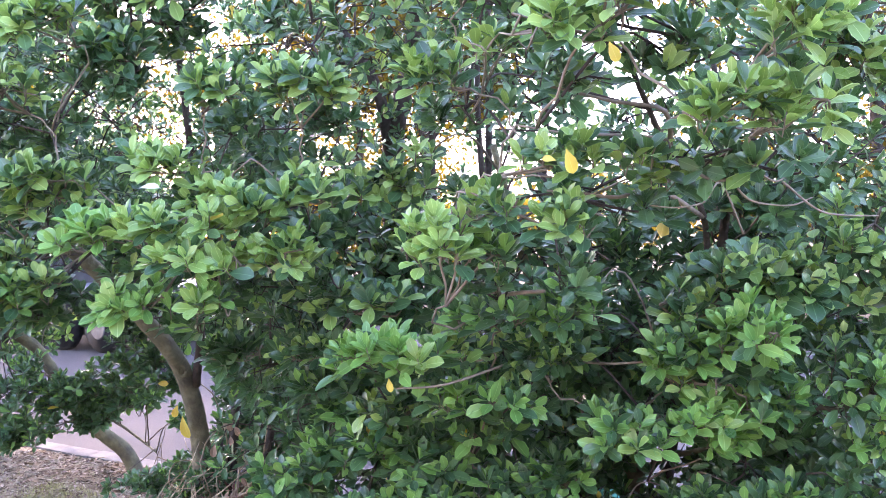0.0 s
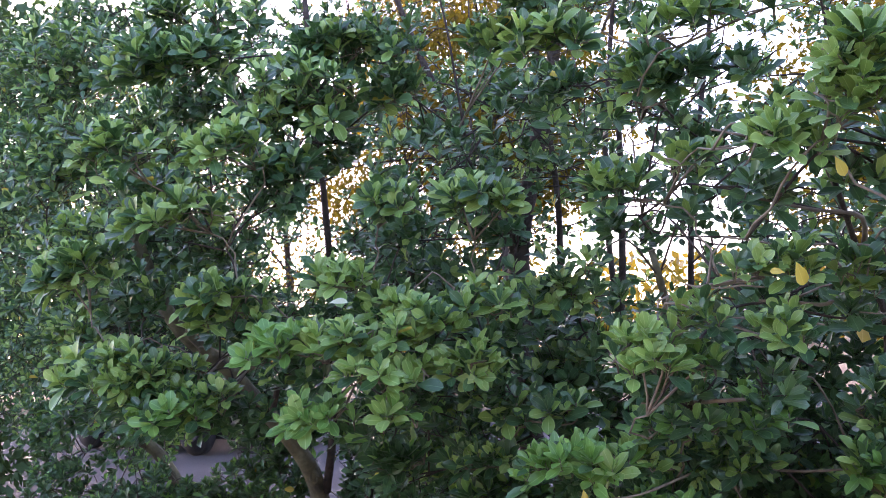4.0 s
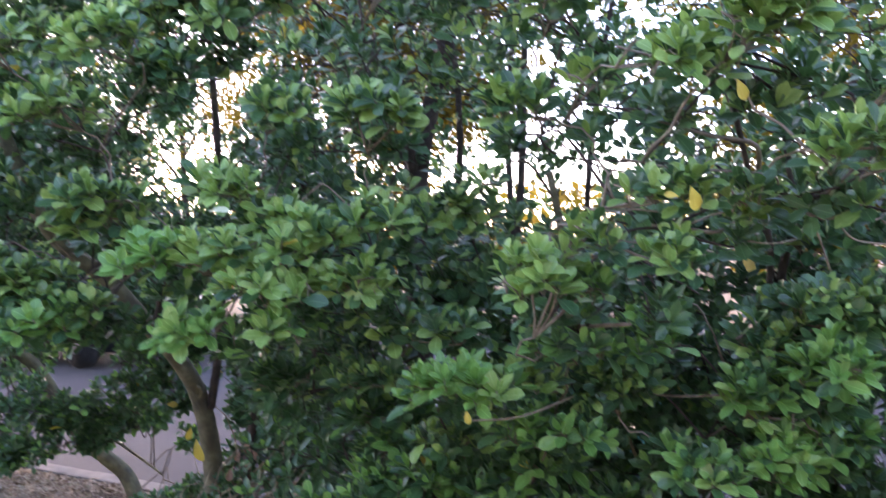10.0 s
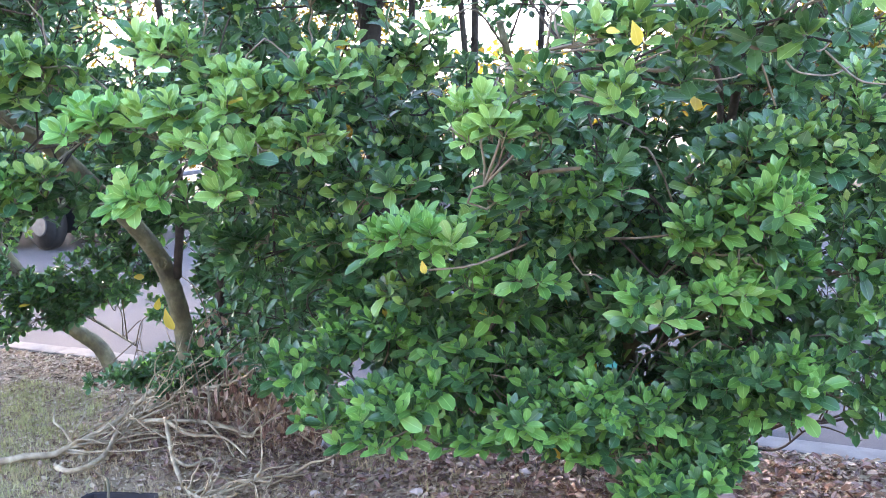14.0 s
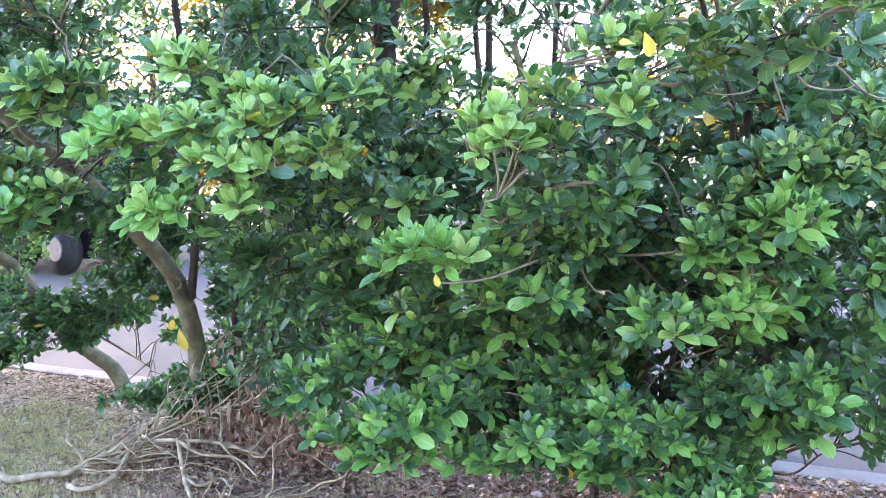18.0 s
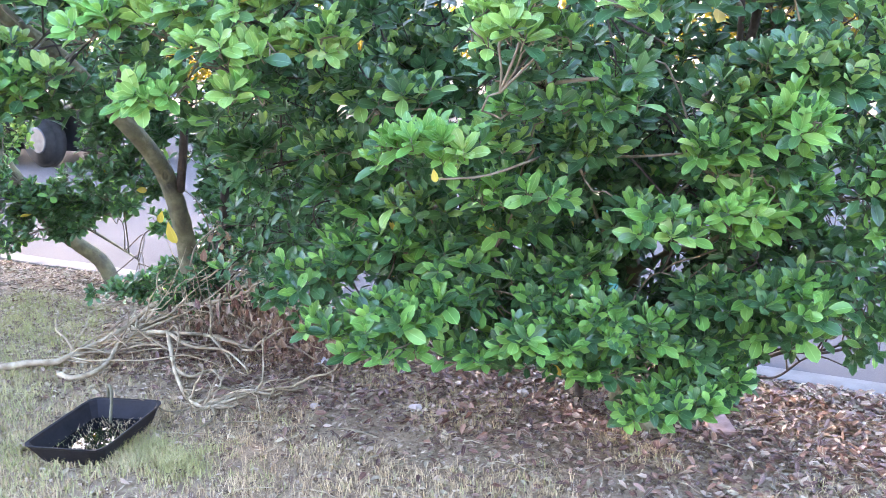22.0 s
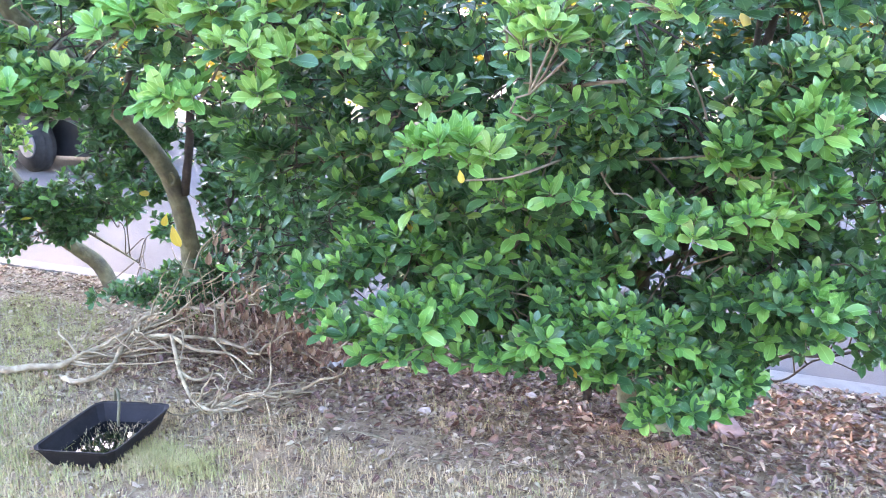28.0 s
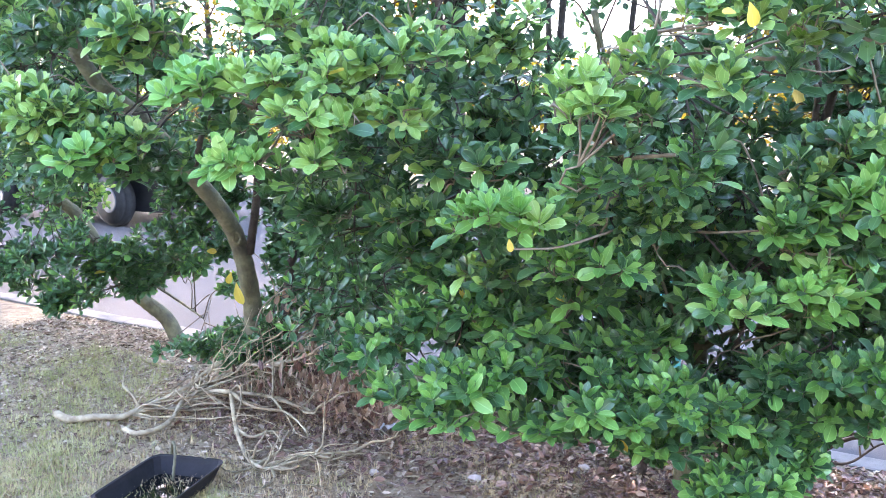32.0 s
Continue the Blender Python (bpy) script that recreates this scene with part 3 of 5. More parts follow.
# leafy pads on the face of the hedge: umbrella-like whorls held out on the ends of the twigs
def pads(key, rows):
    tree = SHRUB[key]
    for x, y, z, rx, ry, rz, young in rows:
        spots = WOOD[tree.name]
        near = min(spots, key=lambda q: abs(math.dist(q, (x, y + 0.1, z)) - 0.35) + 0.5 * max(0.0, q[2] - z + 0.05) + 0.8 * max(0.0, y - q[1]))
        whorls = max(4, int(5.5 * rx * rz / 0.0036))
        # low pads lose pale leaves too, dimming them by colour as if less skylit
        share = young * (0.75 if z < 0.9 else 1.0)
        bough(tree, near, (x, y, z), (rx, ry, rz), share, number=whorls, single=y < 1.9, size=PAD_LEAF + 0.014 * min(1.0, max(0.0, y - 1.3)), crown=True)
        back = (x + RNG.normal(0, 0.04), y + RNG.uniform(0.18, 0.34), z - RNG.uniform(0.03, 0.10))
        bough(tree, near, back, (rx * 1.05, 0.10, rz * 1.1), 0.12 * young, number=int(whorls * 0.9), size=PAD_LEAF * 0.98, dark_bark=True)


PAD_LEAF = 0.064
pads('L', [
    (-0.25, 1.71, 1.45, 0.08, 0.06, 0.04, 0.9),
    (-0.50, 1.80, 1.46, 0.12, 0.09, 0.06, 0.9),
    (-1.13, 2.00, 1.48, 0.16, 0.12, 0.07, 0.6),
    (-1.03, 2.05, 1.49, 0.15, 0.11, 0.08, 0.7),
    (-0.26, 1.70, 1.57, 0.14, 0.10, 0.06, 0.9),
    (-1.31, 2.05, 1.57, 0.12, 0.09, 0.09, 0.7),
    (-0.05, 1.77, 1.57, 0.10, 0.07, 0.07, 0.8),
    (-1.18, 2.10, 1.59, 0.16, 0.12, 0.07, 0.6),
    (-1.26, 2.00, 1.60, 0.14, 0.10, 0.10, 0.6),
    (-1.38, 2.05, 1.61, 0.21, 0.16, 0.09, 0.6),
    (-0.58, 1.84, 1.66, 0.20, 0.15, 0.07, 0.8),
    (-0.40, 1.72, 1.67, 0.12, 0.09, 0.06, 0.8),
    (-0.19, 1.77, 1.69, 0.15, 0.11, 0.08, 0.7),
])
pads('L', [
    (-0.01, 1.85, 1.74, 0.12, 0.09, 0.07, 0.6),
    (-0.27, 1.85, 1.77, 0.10, 0.07, 0.06, 0.6),
    (-0.89, 2.00, 1.78, 0.14, 0.10, 0.07, 0.6),
    (-0.89, 1.95, 1.84, 0.15, 0.12, 0.07, 0.5),
    (-0.41, 1.80, 1.85, 0.10, 0.07, 0.06, 0.7),
    (-1.45, 2.00, 1.97, 0.17, 0.12, 0.11, 0.5),
    (-0.00, 1.90, 2.06, 0.13, 0.10, 0.09, 0.5),
    (-0.29, 1.95, 2.09, 0.10, 0.08, 0.08, 0.5),
    (-0.99, 1.85, 2.11, 0.19, 0.14, 0.09, 0.6),
    (-0.76, 2.20, 2.28, 0.14, 0.11, 0.10, 0.3),
    (-0.79, 1.85, 2.30, 0.13, 0.10, 0.09, 0.6),
    (-1.14, 1.76, 2.32, 0.14, 0.11, 0.09, 0.5),
    (-0.70, 2.30, 2.51, 0.15, 0.11, 0.11, 0.3),
])
pads('L', [
    (-0.34, 2.40, 2.56, 0.11, 0.08, 0.09, 0.3),
    (-1.18, 2.20, 2.72, 0.28, 0.20, 0.13, 0.3),
    (-0.60, 2.40, 2.76, 0.16, 0.12, 0.11, 0.3),
])
pads('M', [
    (0.00, 2.16, 0.57, 0.15, 0.11, 0.06, 0.8),
    (-0.17, 2.17, 0.65, 0.09, 0.07, 0.04, 0.7),
    (0.05, 2.16, 0.68, 0.17, 0.13, 0.09, 0.8),
    (0.26, 2.20, 0.73, 0.13, 0.10, 0.08, 0.5),
    (-0.26, 2.24, 0.80, 0.12, 0.09, 0.07, 0.5),
    (0.25, 2.20, 0.88, 0.13, 0.10, 0.12, 0.5),
    (-0.11, 2.25, 0.88, 0.11, 0.09, 0.08, 0.5),
    (0.09, 2.20, 0.93, 0.13, 0.10, 0.09, 0.4),
    (-0.03, 2.30, 1.02, 0.10, 0.07, 0.08, 0.2),
    (0.16, 2.10, 1.06, 0.11, 0.08, 0.07, 0.3),
    (-0.07, 2.30, 1.12, 0.14, 0.10, 0.09, 0.2),
    (-0.41, 2.25, 1.23, 0.10, 0.07, 0.08, 0.2),
    (-0.10, 2.10, 1.25, 0.12, 0.09, 0.07, 0.3),
])
pads('M', [
    (0.25, 1.74, 1.29, 0.16, 0.12, 0.07, 0.9),
    (0.12, 2.00, 1.42, 0.14, 0.10, 0.06, 0.4),
    (0.15, 2.33, 1.50, 0.14, 0.10, 0.10, 0.3),
    (0.07, 2.10, 2.59, 0.11, 0.08, 0.10, 0.3),
])
pads('R', [
    (0.98, 2.24, 0.33, 0.20, 0.15, 0.09, 0.8),
    (1.16, 2.30, 0.40, 0.09, 0.07, 0.09, 0.5),
    (0.74, 2.20, 0.47, 0.11, 0.08, 0.07, 0.6),
    (1.04, 2.30, 0.51, 0.14, 0.10, 0.11, 0.5),
    (0.30, 2.19, 0.53, 0.11, 0.08, 0.05, 0.8),
    (1.32, 2.30, 0.57, 0.16, 0.12, 0.05, 0.5),
    (0.85, 2.15, 0.61, 0.13, 0.10, 0.11, 0.7),
    (0.54, 2.09, 0.62, 0.14, 0.11, 0.09, 0.8),
    (0.70, 2.09, 0.67, 0.13, 0.09, 0.09, 0.7),
    (1.10, 2.20, 0.71, 0.11, 0.08, 0.09, 0.4),
    (1.32, 2.15, 0.73, 0.18, 0.14, 0.09, 0.5),
    (0.51, 2.20, 0.76, 0.13, 0.10, 0.09, 0.4),
])
pads('R', [
    (0.67, 2.20, 0.82, 0.11, 0.08, 0.09, 0.5),
    (0.40, 2.20, 0.98, 0.15, 0.11, 0.07, 0.4),
    (1.16, 2.05, 0.99, 0.07, 0.06, 0.12, 0.9),
    (0.89, 1.88, 1.04, 0.12, 0.09, 0.08, 0.6),
    (1.08, 1.85, 1.08, 0.09, 0.07, 0.07, 0.8),
    (1.28, 2.00, 1.08, 0.09, 0.07, 0.09, 0.6),
    (0.48, 1.92, 1.13, 0.16, 0.12, 0.07, 0.5),
    (1.05, 1.85, 1.21, 0.10, 0.07, 0.07, 0.8),
    (0.68, 1.95, 1.26, 0.10, 0.08, 0.08, 0.3),
    (1.02, 1.81, 1.27, 0.09, 0.07, 0.08, 0.5),
    (1.19, 1.85, 1.28, 0.10, 0.07, 0.09, 0.6),
    (0.42, 1.85, 1.28, 0.10, 0.07, 0.07, 0.6),
    (1.19, 1.75, 1.32, 0.09, 0.07, 0.09, 0.7),
])
pads('R', [
    (0.54, 1.75, 1.38, 0.11, 0.08, 0.06, 0.4),
    (1.06, 1.85, 1.39, 0.08, 0.06, 0.07, 0.4),
    (0.74, 1.80, 1.40, 0.10, 0.07, 0.09, 0.4),
    (1.32, 1.90, 1.42, 0.10, 0.08, 0.12, 0.3),
    (1.18, 1.85, 1.46, 0.09, 0.07, 0.07, 0.3),
    (1.22, 2.00, 1.46, 0.16, 0.12, 0.07, 0.1),
    (0.54, 1.42, 1.57, 0.09, 0.07, 0.05, 0.7),
    (0.46, 1.36, 1.59, 0.08, 0.06, 0.08, 0.8),
    (0.76, 1.32, 1.62, 0.07, 0.05, 0.06, 0.6),
    (1.29, 2.20, 1.64, 0.17, 0.13, 0.06, 0.1),
    (0.58, 1.38, 1.66, 0.08, 0.06, 0.06, 0.6),
    (0.99, 1.50, 1.73, 0.08, 0.06, 0.07, 0.5),
    (0.93, 1.35, 1.75, 0.06, 0.04, 0.05, 0.5),
])
pads('R', [
    (0.73, 1.32, 1.76, 0.10, 0.07, 0.06, 0.6),
    (1.20, 1.15, 1.82, 0.06, 0.05, 0.05, 0.7),
    (1.08, 1.15, 1.83, 0.10, 0.07, 0.06, 0.8),
    (1.20, 1.10, 1.98, 0.06, 0.04, 0.14, 0.7),
    (0.79, 1.20, 2.02, 0.09, 0.07, 0.06, 0.8),
    (0.41, 1.72, 2.04, 0.09, 0.06, 0.07, 0.6),
    (0.61, 1.50, 2.05, 0.08, 0.06, 0.04, 0.5),
    (0.94, 1.15, 2.07, 0.11, 0.08, 0.09, 0.8),
    (0.79, 1.30, 2.07, 0.07, 0.05, 0.05, 0.6),
    (0.93, 1.12, 2.15, 0.08, 0.06, 0.09, 0.7),
    (0.56, 1.70, 2.30, 0.11, 0.08, 0.08, 0.3),
    (0.69, 1.40, 2.36, 0.19, 0.14, 0.05, 0.5),
    (0.30, 1.60, 2.42, 0.13, 0.09, 0.08, 0.5),
])

boughs('F', size=0.064, number=32, rows=[
    (-1.85, 4.40, 0.92, 0.18, 0.20, 0.12, 0.1),
    (-2.28, 4.45, 0.72, 0.16, 0.14, 0.12, 0.2),
    (-2.12, 4.45, 0.66, 0.14, 0.14, 0.09, 0.2),
    (-2.90, 4.40, 0.76, 0.20, 0.16, 0.14, 0.2),
    (-2.34, 4.50, 0.58, 0.16, 0.12, 0.09, 0.1),
    (-2.55, 4.45, 0.66, 0.18, 0.14, 0.10, 0.2),
    (-2.80, 4.40, 0.46, 0.18, 0.14, 0.08, 0.2),
    (-1.90, 4.30, 1.32, 0.18, 0.16, 0.12, 0.0),
    (-1.75, 4.35, 1.22, 0.16, 0.16, 0.12, 0.0),
    (-2.10, 4.50, 1.40, 0.18, 0.16, 0.12, 0.0),
    (-1.62, 4.35, 1.20, 0.14, 0.14, 0.14, 0.0),
    (-2.30, 5.00, 1.55, 0.26, 0.22, 0.22, 0.1),
    (-2.70, 5.30, 1.75, 0.30, 0.22, 0.26, 0.1),
    (-2.00, 4.90, 1.55, 0.24, 0.22, 0.22, 0.1),
    (-3.00, 5.60, 2.00, 0.32, 0.22, 0.28, 0.2),
    (-2.50, 5.40, 2.15, 0.30, 0.22, 0.26, 0.1),
    (-3.05, 5.25, 1.12, 0.26, 0.18, 0.20, 0.5),
    (-2.68, 4.40, 0.82, 0.24, 0.25, 0.16, 0.3),
    (-2.40, 4.40, 0.76, 0.22, 0.25, 0.13, 0.2),
    (-2.12, 4.40, 0.86, 0.20, 0.22, 0.12, 0.2),
    (-1.92, 4.40, 0.72, 0.18, 0.20, 0.11, 0.2),
    (-1.72, 4.35, 0.84, 0.15, 0.16, 0.12, 0.1),
    (-2.62, 4.40, 0.54, 0.24, 0.20, 0.10, 0.3),
    (-2.92, 4.45, 0.56, 0.24, 0.20, 0.12, 0.3),
    (-3.30, 5.25, 0.95, 0.26, 0.18, 0.22, 0.4),
    (-1.95, 4.40, 1.18, 0.18, 0.20, 0.12, 0.1),
    (-1.72, 4.40, 1.06, 0.18, 0.18, 0.12, 0.1),
])
boughs('F', size=0.062, number=15, dark_bark=True, rows=[
    (-2.95, 4.60, 1.22, 0.26, 0.18, 0.14, 0.1),
    (-3.25, 4.70, 1.38, 0.26, 0.18, 0.14, 0.1),
    (-2.75, 4.70, 1.45, 0.26, 0.18, 0.12, 0.1),
    (-1.98, 4.40, 1.02, 0.16, 0.16, 0.14, 0.1),
    (-1.80, 4.30, 1.40, 0.16, 0.16, 0.14, 0.1),
    (-3.10, 4.60, 1.00, 0.20, 0.16, 0.12, 0.1),
])
boughs('F', size=0.060, number=12, rows=[
    (-2.36, 4.50, 0.52, 0.14, 0.12, 0.06, 0.1),
    (-1.66, 4.35, 0.58, 0.08, 0.10, 0.10, 0.2),
    (-1.87, 4.20, 0.24, 0.28, 0.17, 0.12, 0.1),
    (-1.62, 4.20, 0.22, 0.16, 0.12, 0.10, 0.1),
])

# the shaded inside and the far side of the hedge
def front(x, z):
    """How near the path the leafy face of the hedge comes at a height."""
    y = 2.05 if x < -0.2 else 1.85
    y += 0.75 * max(0.0, 1.25 - z) - 0.35 * max(0.0, min(1.0, z - 1.5)) * (1 if x > 0.4 else 0)
    return y + 0.45 * max(0.0, -0.9 - x)


STAND = (0.40, -0.62, 1.55)
WINDOWS = [
    (-0.53, -0.355, -0.265, -0.085, 3.98), (-0.355, -0.29, -0.265, -0.085, 3.55), (-0.52, -0.36, -0.14, 0.02, 3.35), (-0.53, -0.42, -0.27, -0.16, 9),
    (-0.75, -0.52, -0.26, -0.19, 9), (-0.62, -0.48, -0.13, -0.03, 9), (0.25, 0.42, -0.42, -0.335, 9),
    (-0.75, -0.44, -0.24, -0.085, 4.0), (-0.75, -0.27, -0.6, -0.26, 9),
]
THIN = [
    (-0.43, -0.29, 0.20, 0.32, 9), (-0.29, -0.18, 0.22, 0.31, 9), (-0.18, 0.02, 0.09, 0.17, 9),
    (0.04, 0.14, 0.11, 0.22, 9), (0.09, 0.19, 0.21, 0.31, 9),
    (0.16, 0.40, 0.02, 0.13, 9), (-0.20, -0.12, 0.05, 0.10, 9),
]


WINDOWS.append((-0.15, -0.105, 0.07, 0.19, 3.65))
WINDOWS.append((0.135, 0.215, -0.275, -0.20, 2.85))
SKY_GAPS = [(-0.11, 0.07, 0.08, 0.165, 9), (0.075, 0.145, 0.03, 0.09, 9)]
GLOW_GAPS = [(-0.40, -0.30, 0.10, 0.26, 9)]
START = (0.80, -0.57, 1.63)
CLEAR_START = [(-0.245, -0.185, 0.06, 0.16, 3.65)]
GLOW_START = [(-0.54, -0.41, 0.12, 0.30, 9)]
THIN_START = [
    (-0.08, 0.03, 0.10, 0.20, 9), (0.09, 0.16, 0.14, 0.22, 9), (0.25, 0.36, 0.12, 0.26, 9),
    (-0.54, -0.38, 0.20, 0.34, 9), (-0.58, -0.43, 0.11, 0.20, 9), (0.17, 0.24, 0.14, 0.21, 9),
]


def open_view(x, y, z, gaps):
    """Whether a place lies in one of the hedge's gaps, seen from the verge."""
    eye = START if gaps in (THIN_START, CLEAR_START, GLOW_START) else STAND
    d = y - eye[1]
    a, e = (x - eye[0]) / d, (z - eye[2]) / d
    return any(a0 < a < a1 and e0 < e < e1 and y < deep_to for a0, a1, e0, e1, deep_to in gaps)


def owner(x):
    return "L" if x < -0.75 else ("M" if x < 0.35 else "R")


for i in range(120):
    x, z = RNG.uniform(-0.75, 2.5), RNG.uniform(0.40, 2.2)
    y = front(x, z) + RNG.uniform(0.25, 1.1)
    if (Vector((x, y, 0)) - KERB_AT).dot(KERB_OUT) > 0.1 or open_view(x, y, z, WINDOWS + SKY_GAPS) or open_view(x, y, z, CLEAR_START):
        continue
    boughs(owner(x), [(x, y, z, 0.28, 0.20, 0.20, 0.10)], dark_bark=True, number=12 if x > 0.45 and z > 1.4 else 19)
for i in range(70):
    x, z = RNG.uniform(-2.7, -0.5), RNG.uniform(0.75, 2.2)
    y = front(x, z) + RNG.uniform(0.5, 1.6)
    if open_view(x, y, z, WINDOWS) or open_view(x, y, z, CLEAR_START):
        continue
    boughs(owner(x), [(x, y, z, 0.28, 0.20, 0.18, 0.12)], dark_bark=True, number=19)
boughs("M", dark_bark=True, rows=[
    (-0.34, 3.00, 1.42, 0.30, 0.30, 0.28, 0.1),
    (-0.39, 2.70, 1.22, 0.31, 0.19, 0.15, 0.1),
    (-0.78, 3.85, 0.78, 0.34, 0.20, 0.22, 0.0),
    (-0.80, 3.50, 1.14, 0.22, 0.20, 0.20, 0.1),
    (0.09, 3.00, 0.82, 0.37, 0.34, 0.28, 0.1),
    (0.07, 2.90, 1.66, 0.23, 0.23, 0.18, 0.1),
])
boughs("R", dark_bark=True, rows=[
    (0.98, 2.78, 0.50, 0.18, 0.14, 0.16, 0.1),
    (0.72, 2.66, 0.36, 0.18, 0.14, 0.12, 0.2),
    (1.22, 2.78, 0.70, 0.20, 0.14, 0.14, 0.1),
    (1.10, 2.66, 0.42, 0.20, 0.16, 0.15, 0.2),
    (1.30, 2.70, 0.46, 0.16, 0.15, 0.14, 0.2),
    (0.33, 2.80, 1.33, 0.26, 0.25, 0.20, 0.2),
    (0.85, 2.90, 0.92, 0.25, 0.30, 0.27, 0.1),
    (0.68, 3.00, 0.63, 0.33, 0.29, 0.23, 0.1),
    (0.24, 2.60, 0.70, 0.22, 0.21, 0.16, 0.2),
    (0.30, 2.72, 0.46, 0.22, 0.15, 0.14, 0.2),
    (0.08, 2.75, 0.52, 0.20, 0.15, 0.14, 0.2),
    (0.50, 2.60, 0.60, 0.23, 0.20, 0.16, 0.2),
])
boughs("R", dark_bark=True, rows=[
    (0.85, 2.55, 1.12, 0.22, 0.16, 0.16, 0.1),
    (1.05, 2.65, 1.15, 0.22, 0.16, 0.16, 0.1),
    (0.75, 2.70, 1.25, 0.22, 0.16, 0.16, 0.1),
    (1.00, 3.25, 0.85, 0.22, 0.16, 0.16, 0.1),
    (1.30, 2.75, 1.10, 0.24, 0.16, 0.20, 0.1),
    (1.45, 2.70, 0.80, 0.24, 0.16, 0.18, 0.1),
])
boughs("R", dark_bark=True, number=13, rows=[
    (1.72, 2.60, 1.66, 0.24, 0.18, 0.16, 0.2),
    (1.55, 2.90, 1.78, 0.26, 0.18, 0.16, 0.1),
    (1.95, 2.70, 1.50, 0.26, 0.18, 0.18, 0.2),
    (1.52, 2.62, 1.46, 0.18, 0.16, 0.12, 0.2),
])
boughs("R", dark_bark=True, number=20, rows=[
    (1.42, 2.60, 1.36, 0.20, 0.16, 0.14, 0.2),
    (0.43, 2.90, 1.06, 0.20, 0.14, 0.12, 0.0),
    (1.61, 2.60, 0.72, 0.16, 0.14, 0.14, 0.2),
    (1.51, 2.70, 1.18, 0.18, 0.14, 0.11, 0.2),
    (1.72, 2.70, 1.19, 0.18, 0.14, 0.11, 0.2),
    (1.76, 2.70, 1.21, 0.18, 0.14, 0.11, 0.2),
    (0.62, 1.95, 1.27, 0.14, 0.10, 0.06, 0.4),
    (1.45, 2.60, 1.62, 0.24, 0.18, 0.16, 0.2),
    (1.30, 2.80, 1.55, 0.24, 0.18, 0.16, 0.1),
    (1.10, 2.70, 1.72, 0.22, 0.16, 0.15, 0.1),
    (0.90, 2.75, 1.62, 0.22, 0.16, 0.15, 0.1),
    (1.25, 2.50, 1.85, 0.22, 0.16, 0.14, 0.2),
    (1.60, 2.50, 2.05, 0.24, 0.16, 0.14, 0.2),
    (1.15, 2.90, 1.35, 0.24, 0.16, 0.16, 0.0),
])
# the high crown, with gaps to the sky
for i in range(215):
    x, z = RNG.uniform(-3.0, 2.4), RNG.uniform(1.95, 4.9)
    y = front(x, z) + RNG.uniform(0.3, 1.9)
    thin = noise.noise(Vector((x * 1.7, z * 1.9, 4.0)))
    if open_view(x, y, z, WINDOWS) or open_view(x, y, z, CLEAR_START) or z - 1.7 > (0.52 if x > -1 else 0.62) * (y + 0.6):
        continue
    few = (open_view(x, y, z, THIN) or open_view(x, y, z, THIN_START))
    gap = open_view(x, y, z, SKY_GAPS)
    glow = open_view(x, y, z, GLOW_GAPS) or open_view(x, y, z, GLOW_START)
    if glow and i % 5 > 2:
        continue
    boughs(owner(x), [(x, y, z, 0.28, 0.24, 0.17, 0.25)], dark_bark=True, number=4 if glow or gap else (7 if few else (11 if thin > 0.2 else 14)) + (4 if x < -1.0 or z > 2.5 else 0))
# the back of the crown, over the kerb
for i in range(215):
    u, z = RNG.uniform(-3.6, 2.6), RNG.uniform(1.7, 4.6)
    p = street(u, RNG.uniform(-0.5, 0.5), z)
    few = (open_view(p.x, p.y, p.z, THIN) or open_view(p.x, p.y, p.z, THIN_START))
    if p.z - 1.7 > (0.52 if p.x > -1 else 0.62) * (p.y + 0.6):
        continue
    boughs(owner(p.x), [(p.x, p.y, p.z, 0.30, 0.24, 0.20, 0.1)], dark_bark=True, number=11 if open_view(p.x, p.y, p.z, SKY_GAPS) else 6 if open_view(p.x, p.y, p.z, GLOW_GAPS) or open_view(p.x, p.y, p.z, GLOW_START) else (5 if few else 11) + (3 if p.x < -1.2 or z > 2.6 else 0), size=0.052)
for i in range(125):
    u, z = RNG.uniform(-6.2, -2.9), RNG.uniform(1.15, 4.6)
    p = street(u, RNG.uniform(-1.3, -0.2), z)
    if open_view(p.x, p.y, p.z, WINDOWS) or (z < 1.5 and u > -4.6):
        continue
    boughs("F", [(p.x, p.y, p.z, 0.34, 0.28, 0.24, 0.3)], dark_bark=True, number=20, size=0.062)
for i in range(26):
    p = street(RNG.uniform(-5.2, -3.0), RNG.uniform(-0.1, 0.9), RNG.uniform(1.6, 3.3))
    boughs("F", [(p.x, p.y, p.z, 0.34, 0.28, 0.24, 0.2)], dark_bark=True, number=22, size=0.060)
for u, s, z in ((-3.6, 0.4, 1.75), (-3.9, 0.3, 1.98), (-3.35, 0.4, 1.60), (-3.7, 0.7, 2.10), (-4.2, 0.6, 2.25), (-3.4, 0.7, 1.90)):
    p = street(u, s, z)
    boughs("F", [(p.x, p.y, p.z, 0.32, 0.26, 0.22, 0.2)], dark_bark=True, number=40, size=0.066)
boughs("R", dark_bark=True, number=20, rows=[
    (0.70, 2.50, 1.55, 0.20, 0.16, 0.14, 0.1),
    (0.86, 2.60, 1.50, 0.20, 0.16, 0.14, 0.1),
    (1.02, 2.50, 1.50, 0.20, 0.16, 0.14, 0.1),
    (1.35, 2.60, 1.22, 0.20, 0.16, 0.14, 0.1),
    (0.75, 2.90, 1.45, 0.24, 0.16, 0.14, 0.0),
])
